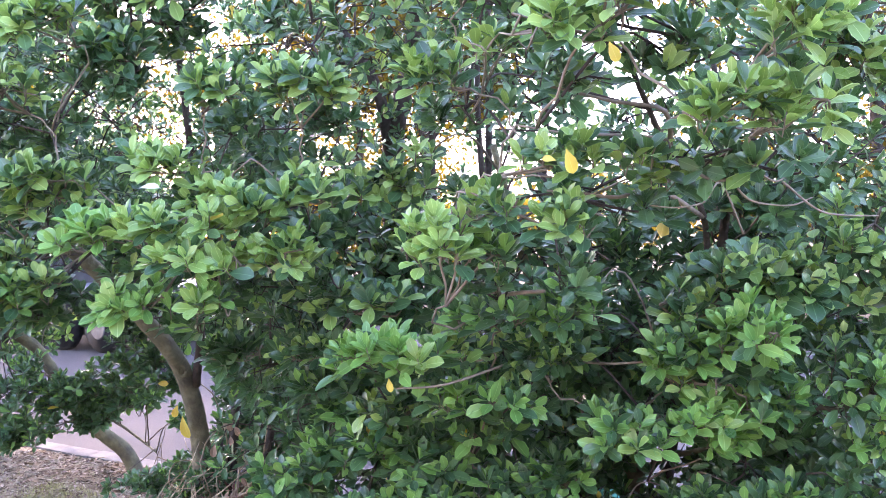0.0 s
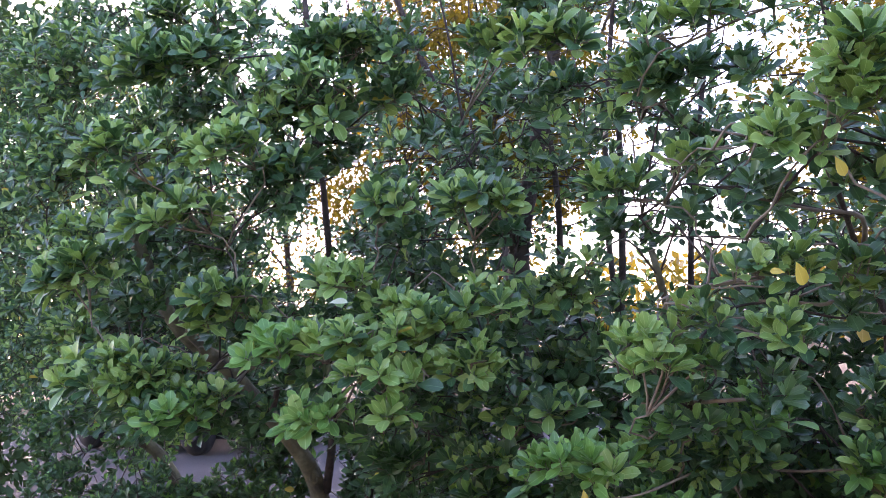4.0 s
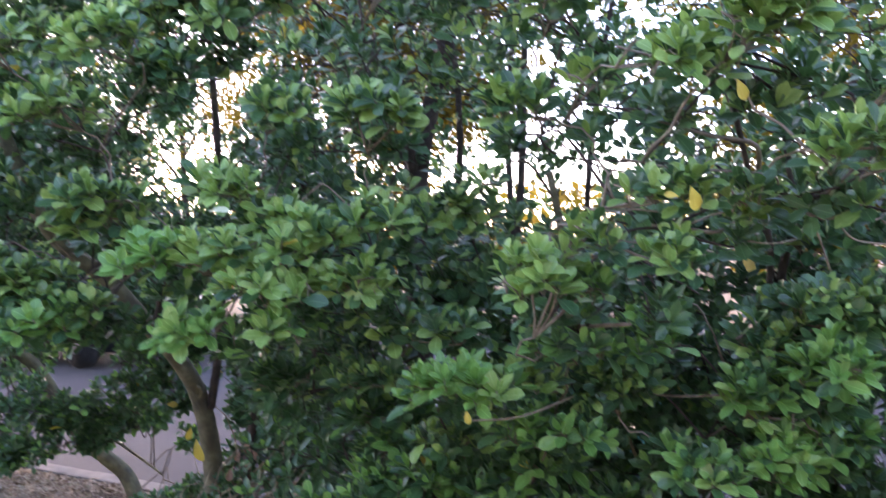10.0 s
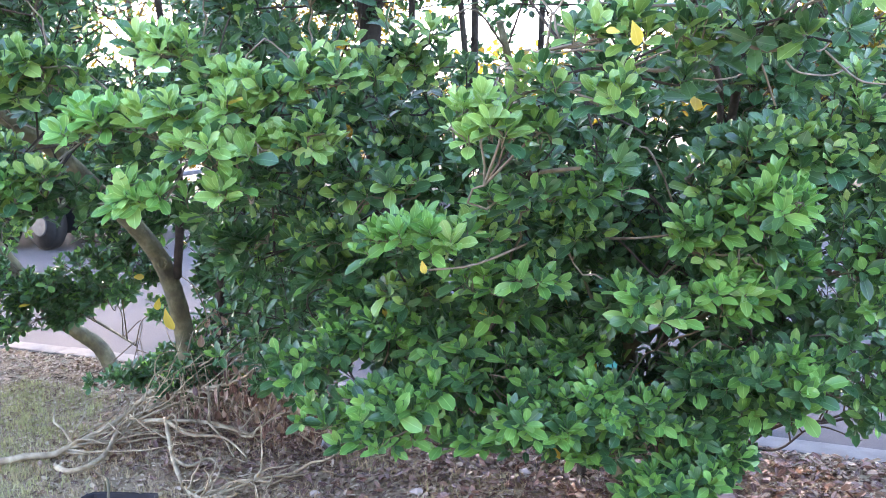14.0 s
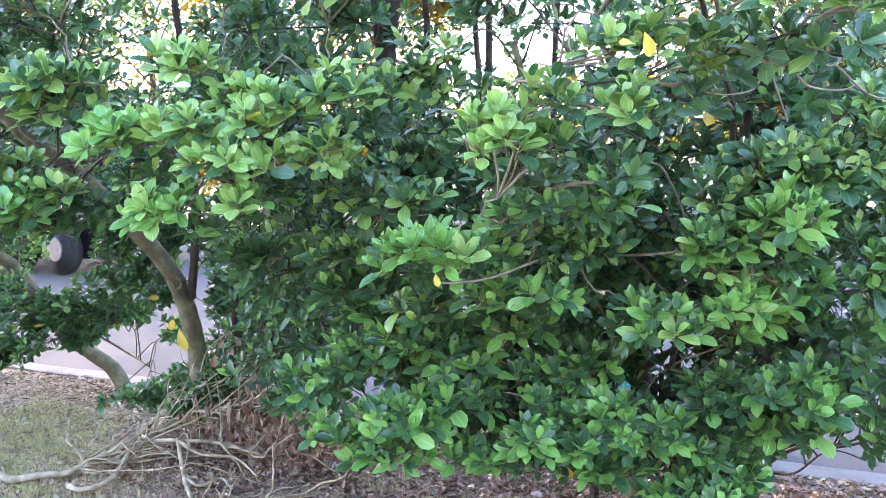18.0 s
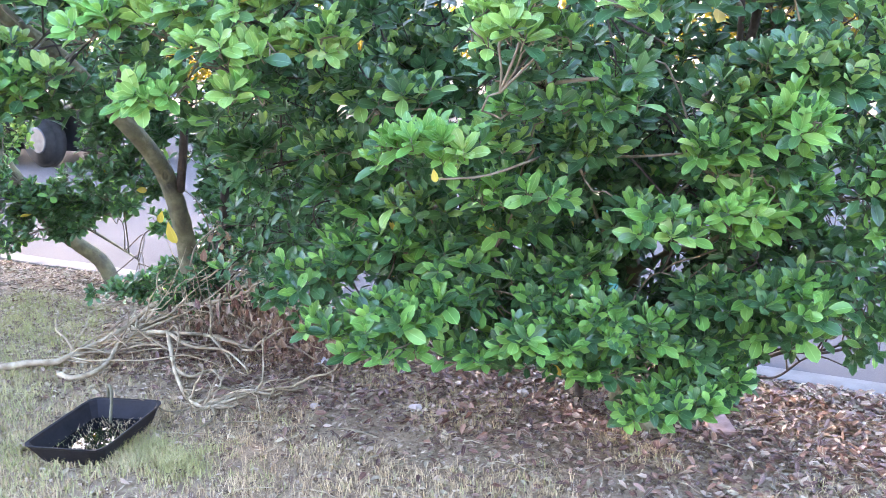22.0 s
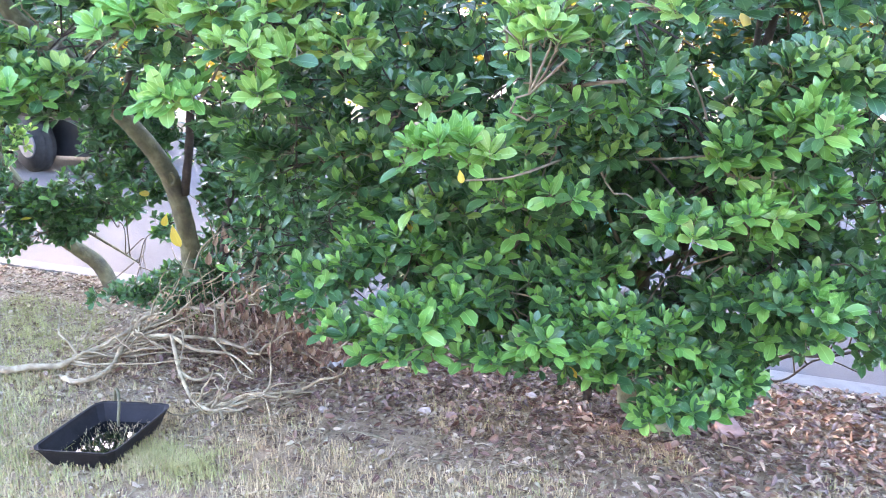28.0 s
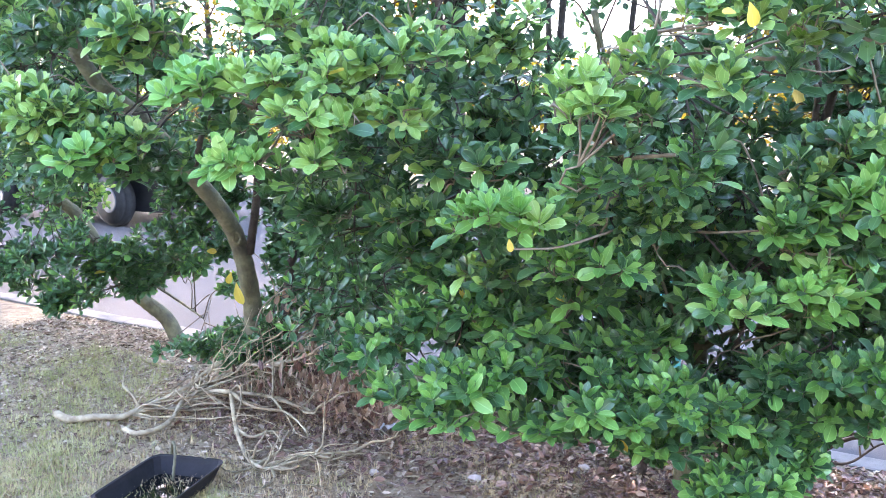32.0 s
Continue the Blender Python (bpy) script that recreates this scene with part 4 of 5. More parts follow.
boughs("R", number=9, rows=[
    (1.48, 2.75, 0.40, 0.16, 0.12, 0.07, 0.4),
    (1.74, 2.65, 0.46, 0.18, 0.12, 0.07, 0.4),
])
# leafy ends of the face beyond the path's view
boughs("R", [
    (1.55, 2.00, 1.50, 0.22, 0.20, 0.18, 0.5),
    (1.60, 2.05, 1.10, 0.20, 0.20, 0.18, 0.5),
    (1.62, 2.20, 0.75, 0.20, 0.20, 0.16, 0.5),
    (1.35, 1.55, 2.00, 0.18, 0.20, 0.18, 0.6),
    (1.40, 1.60, 2.35, 0.20, 0.20, 0.18, 0.5),
    (1.10, 1.50, 2.60, 0.22, 0.20, 0.14, 0.5),
    (0.70, 1.70, 2.70, 0.22, 0.20, 0.14, 0.4),
    (0.25, 2.00, 2.75, 0.24, 0.20, 0.14, 0.4),
    (0.20, 2.10, 1.80, 0.18, 0.14, 0.12, 0.5),
])
boughs("L", [
    (-1.75, 2.45, 2.10, 0.24, 0.22, 0.18, 0.5),
    (-1.80, 2.60, 1.75, 0.24, 0.22, 0.16, 0.5),
    (-1.35, 2.30, 2.45, 0.26, 0.22, 0.16, 0.5),
    (-0.70, 2.20, 2.55, 0.26, 0.20, 0.14, 0.5),
    (-1.20, 2.50, 3.00, 0.30, 0.24, 0.16, 0.3),
    (-0.45, 2.45, 2.75, 0.24, 0.20, 0.14, 0.3),
    (-2.10, 2.80, 2.60, 0.30, 0.24, 0.24, 0.3),
    (-2.20, 3.00, 3.10, 0.34, 0.26, 0.24, 0.3),
])
boughs("F", size=0.056, number=60, dark_bark=True, rows=[
    (-3.30, 4.30, 0.98, 0.24, 0.18, 0.18, 0.1),
    (-3.12, 4.30, 0.72, 0.22, 0.18, 0.16, 0.1),
    (-3.52, 4.40, 1.25, 0.26, 0.20, 0.20, 0.2),
    (-3.50, 4.40, 0.62, 0.26, 0.20, 0.18, 0.1),
])
boughs("F", size=0.056, number=40, rows=[
    (-3.30, 4.40, 0.80, 0.40, 0.30, 0.26, 0.2),
    (-3.20, 4.40, 1.25, 0.40, 0.30, 0.22, 0.3),
    (-3.60, 4.60, 1.60, 0.40, 0.30, 0.30, 0.3),
])

# salient twigs and turning leaves on the face of the hedge
def twig(owner_tree, points, r0=0.006, r1=0.004):
    r0, r1 = r0 * 0.8, r1 * 0.7
    limb("twig", points, r0, r1, M_TWIG, owner_tree, sides=6, steps=4, knob=0.1)


twig(right_tree, [(0.62, 2.0, 1.40), (0.56, 1.75, 1.45), (0.44, 1.60, 1.465)])
twig(right_tree, [(0.56, 1.78, 1.44), (0.62, 1.66, 1.455), (0.69, 1.62, 1.46)], 0.008, 0.007)
twig(right_tree, [(0.85, 2.75, 1.0), (0.76, 2.3, 1.18), (0.60, 2.0, 1.23), (0.41, 1.75, 1.21), (0.28, 1.70, 1.21)], 0.007, 0.004)
twig(right_tree, [(0.74, 2.2, 1.19), (0.86, 1.95, 1.22), (1.04, 1.88, 1.24)], 0.006, 0.004)
twig(right_tree, [(1.02, 1.75, 1.78), (1.00, 1.6, 1.88), (0.88, 1.5, 1.90), (0.74, 1.36, 1.925)], 0.010, 0.004)
twig(right_tree, [(1.14, 2.1, 1.62), (0.98, 1.7, 1.70), (0.88, 1.5, 1.68), (0.80, 1.4, 1.69), (0.72, 1.36, 1.70)], 0.009, 0.004)
twig(right_tree, [(1.0, 1.45, 1.76), (1.08, 1.38, 1.70), (1.16, 1.36, 1.73)], 0.006, 0.004)
twig(right_tree, [(0.95, 1.55, 2.0), (0.80, 1.45, 2.06), (0.66, 1.40, 2.10)], 0.007, 0.004)

twig(right_tree, [(1.179, 1.675, 1.576), (1.124, 1.625, 1.702), (1.077, 1.575, 1.659), (1.006, 1.525, 1.649), (0.944, 1.475, 1.657)], 0.0034, 0.0025)
twig(right_tree, [(1.115, 1.4, 1.694), (1.155, 1.44, 1.657), (1.205, 1.48, 1.644), (1.263, 1.52, 1.64), (1.315, 1.56, 1.655)], 0.0034, 0.0025)
twig(right_tree, [(1.241, 1.37, 1.819), (1.22, 1.41, 1.798), (1.172, 1.45, 1.808), (1.121, 1.49, 1.826)], 0.0034, 0.0025)
twig(right_tree, [(1.232, 1.47, 1.693), (1.311, 1.51, 1.628), (1.377, 1.55, 1.611), (1.465, 1.59, 1.605)], 0.0034, 0.0025)
twig(right_tree, [(1.159, 1.44, 1.731), (1.222, 1.48, 1.694), (1.272, 1.52, 1.732)], 0.0034, 0.0025)


def turning_leaf(owner_tree, at, way, up, size, material, label):
    y = Vector(way).normalized()
    x = y.cross(Vector(up)).normalized()
    me = mesh_of("leaf", SHAPES[1][0], SHAPES[1][1], [material])
    leaf_uv(me, 1)
    ob = link("leaf", me, owner_tree, label)
    ob.matrix_basis = Matrix.Translation(at) @ Matrix((x, y, x.cross(y))).transposed().to_4x4() @ Matrix.Diagonal((size, size, size, 1))


M_PALE = leaf_material("leaf_pale_underside", (0.45, 0.52, 0.28), (0.55, 0.60, 0.36), (0.60, 0.65, 0.42), (0.5, 0.6, 0.2), 0.3, 0.5)
turning_leaf(right_tree, (0.77, 1.13, 1.77), (0.3, 0.1, -1), (0.2, -1, 0.1), 0.050, M_YELLOW, "bright yellow turning leaf")
turning_leaf(right_tree, (0.75, 1.14, 1.75), (-1, 0.1, 0.3), (0.2, -1, 0.3), 0.028, M_YELLOW, "yellow-green turning leaf")
turning_leaf(right_tree, (0.86, 1.12, 1.965), (0.4, 0, -1), (0, -1, 0.2), 0.042, M_YELLOW, "orange and yellow turning leaf")
turning_leaf(left_tree, (-0.41, 1.68, 1.785), (1, 0.1, 0.15), (0, -0.6, 0.8), 0.055, M_PALE, "pale cream underside of a leaf")
turning_leaf(left_tree, (-1.41, 3.84, 0.69), (0.2, -0.2, -1), (-0.3, -1, 0), 0.125, M_YELLOW, "bright yellow hanging leaf")
turning_leaf(left_tree, (-1.43, 3.83, 0.75), (-0.3, -0.2, -1), (0.3, -1, 0), 0.07, M_YELLOW, "bright yellow hanging leaf")
turning_leaf(right_tree, (0.27, 1.66, 1.245), (0.15, -0.3, -1), (0, -1, 0.3), 0.036, M_YELLOW, "yellow-green drooping leaf")

for at, way, size in (((-1.09, 3.72, 0.70), (0.1, -0.2, -1), 0.07), ((-1.06, 3.71, 0.66), (0.5, -0.2, -0.8), 0.06), ((-1.12, 3.71, 0.65), (-0.4, -0.3, -0.9), 0.055), ((-1.17, 3.70, 0.57), (-0.1, -0.3, -1), 0.07), ((-1.08, 3.70, 0.61), (0.2, -0.4, -1), 0.05)):
    turning_leaf(left_tree, at, way, (0.3, -1, 0.2), size, M_WITHERED, "curled brown dead leaf hanging from a twig")
limb("twig", [(-1.30, 3.80, 0.45), (-1.22, 3.72, 0.58), (-1.12, 3.70, 0.66), (-1.02, 3.70, 0.70)], 0.005, 0.003, M_TWIG, left_tree, sides=6, steps=4)

knot_t = Tubes()
ring_at, ring_u, ring_v = Vector((-1.362, 3.772, 0.945)), Vector((0.93, 0.36, 0)), Vector((0.1, -0.3, 0.95)).normalized()
knot_t.add([ring_at + ring_u * (0.019 * math.cos(a)) + ring_v * (0.032 * math.sin(a)) for a in np.linspace(0, 2 * math.pi, 17)], 0.009, 0.009, 6)
link("knot", knot_t.mesh("knot", M_BARK), left_tree, "healed branch scar on the bark")

boughs("F", size=0.060, number=19, rows=[
    (-1.80, 4.20, 0.24, 0.20, 0.12, 0.09, 0.2),
    (-1.52, 4.15, 0.34, 0.14, 0.10, 0.10, 0.2),
    (-3.35, 5.20, 1.25, 0.40, 0.24, 0.24, 0.5),
])
boughs("M", dark_bark=True, rows=[
    (-1.10, 4.20, 0.71, 0.18, 0.14, 0.18, 0.0),
    (-1.18, 4.22, 1.00, 0.16, 0.14, 0.18, 0.0),
    (-1.28, 3.86, 0.34, 0.12, 0.09, 0.11, 0.1),
    (-1.44, 3.90, 0.22, 0.12, 0.09, 0.09, 0.1),
    (-1.22, 4.28, 0.92, 0.14, 0.10, 0.16, 0.0),
    (-1.24, 4.28, 0.62, 0.14, 0.10, 0.16, 0.0),
    (-1.20, 4.28, 1.22, 0.14, 0.10, 0.16, 0.0),
    (-1.30, 4.22, 0.78, 0.11, 0.10, 0.14, 0.0),
    (-1.30, 4.20, 0.50, 0.11, 0.10, 0.14, 0.0),
    (-1.36, 4.25, 1.08, 0.12, 0.10, 0.14, 0.0),
    (-1.14, 4.25, 0.48, 0.16, 0.12, 0.14, 0.05),
    (-1.22, 3.88, 0.42, 0.10, 0.10, 0.10, 0.2),
    (-1.08, 3.86, 0.30, 0.12, 0.10, 0.10, 0.2),
    (-0.62, 4.10, 0.50, 0.20, 0.14, 0.16, 0.0),
    (0.50, 3.40, 0.95, 0.20, 0.14, 0.16, 0.0),
    (-0.95, 4.05, 0.48, 0.20, 0.14, 0.16, 0.0),
    (-0.75, 3.95, 0.75, 0.22, 0.18, 0.20, 0.0),
    (-0.56, 3.65, 0.66, 0.20, 0.18, 0.18, 0.05),
    (-1.00, 4.10, 1.00, 0.22, 0.18, 0.18, 0.0),
    (-0.70, 3.80, 1.05, 0.22, 0.18, 0.18, 0.0),
])

# ---------------------------------------------------------------- fallen dead branches
def dead_twigs(parent, along, number, reach, low=0.02):
    t = Tubes()
    for _ in range(number):
        p = along[int(RNG.integers(0, len(along)))]
        way = Vector((RNG.normal(0.6, 0.45), RNG.normal(-0.05, 0.45), RNG.normal(0.22, 0.25)))
        reach_now = reach * RNG.uniform(0.45, 1.25)
        pts, q = [p], p
        for _ in range(6):
            way = way * 0.93 + Vector(RNG.normal(0, 0.27, 3)) + Vector((0.01, 0, -0.02))
            q = q + way * reach_now * 0.21
            q.z = max(low, q.z)
            pts.append(q)
        r = RNG.uniform(0.003, 0.0085)
        t.add(pts, r, 0.0018, 5, 0.12)
    link("brushwood", t.mesh("brushwood", M_DEAD), parent, kind="stuff")


big_branch = tagged(new("fallen_branch"), "bleached dead branch with a sawn butt lying on the litter", "branch", "fallen branches")
line = [(-2.30, 3.46, 0.045), (-2.19, 3.41, 0.035), (-2.07, 3.45, 0.04), (-1.95, 3.47, 0.035), (-1.86, 3.53, 0.06), (-1.69, 3.71, 0.12), (-1.56, 3.87, 0.22), (-1.37, 4.0, 0.32), (-1.14, 4.11, 0.38), (-0.86, 4.34, 0.45)]
limb("stem", line, 0.021, 0.007, M_DEAD, big_branch, knob=0.16)
dead_twigs(big_branch, curve_points(line, 4)[14:], 70, 0.44)
fork = tagged(new("fallen_branch"), "crooked pale dead branch forking over the brown litter", "branch", "fallen branches")
b1 = [(-1.84, 3.32, 0.03), (-1.74, 3.25, 0.035), (-1.64, 3.28, 0.05), (-1.62, 3.42, 0.06), (-1.66, 3.62, 0.08), (-1.55, 3.67, 0.12), (-1.36, 3.56, 0.16)]
b2 = [(-1.36, 3.56, 0.16), (-1.23, 3.3, 0.06), (-1.05, 3.0, 0.03), (-0.91, 2.91, 0.03), (-0.81, 3.0, 0.05), (-0.58, 3.12, 0.04)]
b3 = [(-1.36, 3.56, 0.16), (-1.13, 3.55, 0.14), (-0.91, 3.52, 0.08), (-0.79, 3.62, 0.05)]
b4 = [(-1.66, 3.64, 0.08), (-1.45, 3.85, 0.2), (-1.25, 3.9, 0.28), (-1.0, 3.95, 0.36)]
limb("stem", b1, 0.014, 0.011, M_DEAD, fork, knob=0.16)
b5 = [(-1.36, 3.56, 0.16), (-1.18, 3.40, 0.14), (-1.02, 3.44, 0.10), (-0.86, 3.30, 0.05)]
b6 = [(-1.23, 3.30, 0.06), (-1.12, 3.22, 0.05), (-1.04, 3.28, 0.06), (-0.96, 3.20, 0.04)]
b7 = [(-1.25, 3.90, 0.28), (-1.02, 3.80, 0.33), (-0.85, 3.86, 0.40), (-0.62, 3.80, 0.46)]
b8 = [(-1.45, 3.85, 0.20), (-1.30, 3.72, 0.26), (-1.08, 3.70, 0.22), (-0.92, 3.58, 0.16)]
for q, r in ((b2, 0.012), (b3, 0.010), (b4, 0.014), (b5, 0.010), (b6, 0.009), (b7, 0.010), (b8, 0.010)):
    limb("branchlet", q, r, 0.004, M_DEAD, fork, knob=0.12)
dead_twigs(fork, curve_points(b2, 3)[4:] + curve_points(b3, 3), 42, 0.30)
dead_twigs(fork, curve_points(b4, 4), 70, 0.38)

droop = Tubes()
for p in curve_points(b4, 6) + curve_points(b7, 6) + curve_points(b8, 5):
    for _ in range(3):
        q = p + Vector(RNG.normal(0, 0.03, 3))
        way = Vector((RNG.normal(0.1, 0.25), RNG.normal(-0.1, 0.25), -1.0))
        reach, pts = RNG.uniform(0.08, 0.26), [p, q]
        for _ in range(4):
            way += Vector(RNG.normal(0, 0.35, 3))
            q = q + way.normalized() * reach * 0.25
            q.z = max(0.02, q.z)
            pts.append(q)
        droop.add(pts, RNG.uniform(0.002, 0.0042), 0.0012, 4, 0.1)
link("brushwood", droop.mesh("brushwood", M_DEAD), fork, "thin tangled drooping dead twigs", "stuff")

withered = tagged(new("withered_branch"), "withered branch with hanging brown leaves under the shrub", "branch", "fallen branches")
w1 = [(-1.20, 3.75, 0.26), (-0.95, 3.70, 0.30), (-0.68, 3.56, 0.28), (-0.40, 3.42, 0.20)]
limb("stem", w1, 0.010, 0.004, M_DEAD, withered)
hang = Leaves()
for p in curve_points(w1, 14):
    for _ in range(12):
        q = np.array(p) + RNG.normal(0, 0.08, 3) - (0, 0.02, 0.07)
        q[2] = max(0.03, q[2])
        hang.rows.append((q, np.array((0, 0, -1.0)) + RNG.normal(0, 0.35, 3), RNG.normal(0, 1, 3), RNG.uniform(0.04, 0.065)))
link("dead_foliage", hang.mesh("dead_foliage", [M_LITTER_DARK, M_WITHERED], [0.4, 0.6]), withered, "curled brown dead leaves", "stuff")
dead_twigs(withered, curve_points(w1, 6), 40, 0.22)

# ---------------------------------------------------------------- litter, grass
lit = Leaves()
for _ in range(24000):
    u, s = RNG.uniform(-4.2, 3.2), -(abs(RNG.normal(0, 0.8)) if RNG.random() < 0.55 else RNG.uniform(0, 2.9)) - 0.02
    p = street(u, s)
    p.z = lump(p) + 0.004
    a = RNG.uniform(0, 6.28)
    lit.rows.append((np.array(p), np.array((math.cos(a), math.sin(a), RNG.normal(0.15, 0.2))), np.array((0, 0, 1.0)) + RNG.normal(0, 0.45, 3), 0.016 + 0.036 * RNG.random() ** 1.6))
dark_litter = Leaves()
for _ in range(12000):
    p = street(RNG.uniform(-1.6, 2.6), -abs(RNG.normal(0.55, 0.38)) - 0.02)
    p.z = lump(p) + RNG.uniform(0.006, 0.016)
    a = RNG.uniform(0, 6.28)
    dark_litter.rows.append((np.array(p), np.array((math.cos(a), math.sin(a), RNG.normal(0.2, 0.3))), np.array((0, 0, 1.0)) + RNG.normal(0, 0.55, 3), 0.020 + 0.036 * RNG.random() ** 1.4))
tagged(new("leaf_litter", dark_litter.mesh("leaf_litter", [M_LITTER_DARK, M_LITTER], [0.7, 0.3], lite=True)), "dark brown leaves heaped beneath the hedge", "leaf litter", kind="stuff")
chips = Leaves()
for _ in range(26000):
    p = street(RNG.uniform(-4.4, 3.4), -RNG.uniform(0.0, 3.0))
    p.z = lump(p) + RNG.uniform(0.002, 0.010)
    a = RNG.uniform(0, 6.28)
    chips.rows.append((np.array(p), np.array((math.cos(a), math.sin(a), RNG.normal(0.0, 0.25))), np.array((0, 0, 1.0)) + RNG.normal(0, 0.4, 3), RNG.uniform(0.010, 0.030)))
tagged(new("mulch", chips.mesh("mulch", [M_CHIP], [1.0], True)), "fine pale crumbs of dry leaf and bark", "mulch", kind="stuff")
tagged(new("leaf_litter", lit.mesh("leaf_litter", [M_LITTER, M_DEAD], [0.68, 0.32], lite=True)), "brown and grey fallen leaves scattered on the soil", "leaf litter", kind="stuff")

sticks = Tubes()
for _ in range(900):
    p = street(RNG.uniform(-4, 3), -RNG.uniform(0.05, 2.8))
    p.z = lump(p) + 0.006
    a, n = RNG.uniform(0, 6.28), RNG.uniform(0.05, 0.22)
    way = Vector((math.cos(a), math.sin(a), RNG.normal(0, 0.05))) * n
    sticks.add([p, p + way * 0.5 + Vector((0, 0, 0.01)), p + way], 0.003, 0.0015, 4, 0.0)
tagged(new("twig_litter", sticks.mesh("twig_litter", M_DEAD)), "small pale dead twigs lying on the soil", "twigs", kind="stuff")


def grass(name, label, mat, number, spot):
    v, f = [], []
    while len(f) < number:
        p, high = spot()
        p.z = lump(p) - 0.005
        a = RNG.uniform(0, 6.28)
        for _ in range(int(RNG.integers(3, 8))):
            a += RNG.uniform(0.3, 1.5)
            side, lean = Vector((math.cos(a), math.sin(a), 0)), Vector((-math.sin(a), math.cos(a), 0)) * RNG.normal(0, 0.9)
            q = p + Vector((RNG.normal(0, 0.012), RNG.normal(0, 0.012), 0))
            h, n = high * RNG.uniform(0.5, 1.3), len(v)
            w = 0.0015
            v += [q - side * w, q + side * w, q + side * w * 0.8 + lean * h * 0.35 + Vector((0, 0, h * 0.6)), q - side * w * 0.8 + lean * h * 0.35 + Vector((0, 0, h * 0.6)), q + lean * h * 0.9 + Vector((0, 0, h))]
            f += [(n, n + 1, n + 2, n + 3), (n + 3, n + 2, n + 4)]
    return tagged(new(name, mesh_of(name, v, f, [mat])), label, "grass", kind="stuff")


def lawn_spot():
    while True:
        p = Vector((RNG.uniform(-5.5, -0.9), RNG.uniform(1.4, 6.0), 0))
        s = (p - KERB_AT).dot(KERB_OUT)
        if s < -0.55 and noise.noise(p * 1.4) + 0.35 * RNG.random() > 0.02 + 0.9 * max(0, p.x + 2.15) - (0.5 if p.x < -1.45 and p.y < 2.55 else 0):
            return p, 0.034


def sparse_spot():
    while True:
        p = Vector((RNG.uniform(-2.2, 3.0), RNG.uniform(1.2, 3.6), 0))
        s = (p - KERB_AT).dot(KERB_OUT)
        if s < -0.5 and noise.noise(p * 2.1 + Vector((5, 0, 0))) + 0.4 * RNG.random() > 0.12 + 0.5 * (s + 1.3):
            return p, 0.038


grass("grass_lawn", "thin green and straw-coloured lawn grass", M_GRASS, 125000, lawn_spot)
grass("grass_dry", "sparse dry straw-coloured grass tufts", M_STRAW, 75000, sparse_spot)
def tuft_spot():
    x, y, r = ((-1.72, 2.50, 0.20), (-1.95, 2.75, 0.25), (-1.05, 2.50, 0.10), (-1.30, 2.25, 0.25), (-0.85, 2.40, 0.10), (-2.55, 4.00, 0.42), (-3.0, 4.25, 0.45), (-2.2, 3.8, 0.30), (-2.0, 3.05, 0.25))[int(RNG.integers(0, 9))]
    return Vector((x + RNG.normal(0, r * 0.7), y + RNG.normal(0, r * 0.7), 0)), 0.042


grass("grass_clump", "fresh green grass clumps around the tray", M_GRASS, 24000, tuft_spot)
grass("grass_tufts", "small fresh green grass tufts on the bare verge", M_GRASS, 9000, sparse_spot)

# ---------------------------------------------------------------- tray, brick, stones
tray = tagged(new("plastic_tray"), "shallow black plastic tray holding a little dark still water", "tray")
tray.matrix_basis = pose(-1.28, 2.60, 0.0, 0, 0, -7)
LX, LY, H = 0.34, 0.46, 0.10
walls = bmesh.new()
for k, (z, grow) in enumerate(((0.0, 0.80), (H - 0.015, 1.0), (H, 1.06), (H - 0.002, 1.0), (H - 0.02, 0.965), (0.012, 0.77))):
    ring = []
    for i in range(48):
        a = 2 * math.pi * (i + 0.5) / 48
        cx, cy = math.cos(a), math.sin(a)
        n = (abs(cx) ** 11 + abs(cy) ** 11) ** (-1 / 11)
        ring.append(walls.verts.new((cx * n * LX / 2 * grow, cy * n * LY / 2 * grow, z)))
    if k:
        for i in range(48):
            walls.faces.new((prev[i], prev[(i + 1) % 48], ring[(i + 1) % 48], ring[i]))
    prev = ring
walls.faces.new(list(reversed(prev)))
part("tray_body", walls, M_BLACK, tray)
k = Mat("dark_water")
k.base((0.006, 0.006, 0.005), 0.015, 0.0, 0.5)
k.bump(k.noise(22.0, 2.0), 0.05, 0.003)
water = bmesh.new()
ring = []
for i in range(48):
    a = 2 * math.pi * (i + 0.5) / 48
    cx, cy = math.cos(a), math.sin(a)
    n = (abs(cx) ** 11 + abs(cy) ** 11) ** (-1 / 11)
    ring.append(water.verts.new((cx * n * LX / 2 * 0.825, cy * n * LY / 2 * 0.825, 0.030)))
water.faces.new(ring)
part("water", water, k.m, tray, "still dark water")
dip = tagged(new("stick", Tubes().add(curve_points([(-1.42, 2.98, 0.02), (-1.38, 2.93, 0.125), (-1.31, 2.81, 0.13), (-1.29, 2.73, 0.035)], 5), 0.008, 0.006, 7).mesh("stick", M_BARK)), "short crooked dead stick dipping into the tray", "stick")

brick = tagged(new("brick"), "old red brick half sunk in the litter", "brick")
brick.matrix_basis = pose(1.25, 2.78, -0.012, 4, 3, 8)
part("brick_body", block((0.10, 0.21, 0.075), (0, 0, 0), 0.006), M_BRICK, brick)


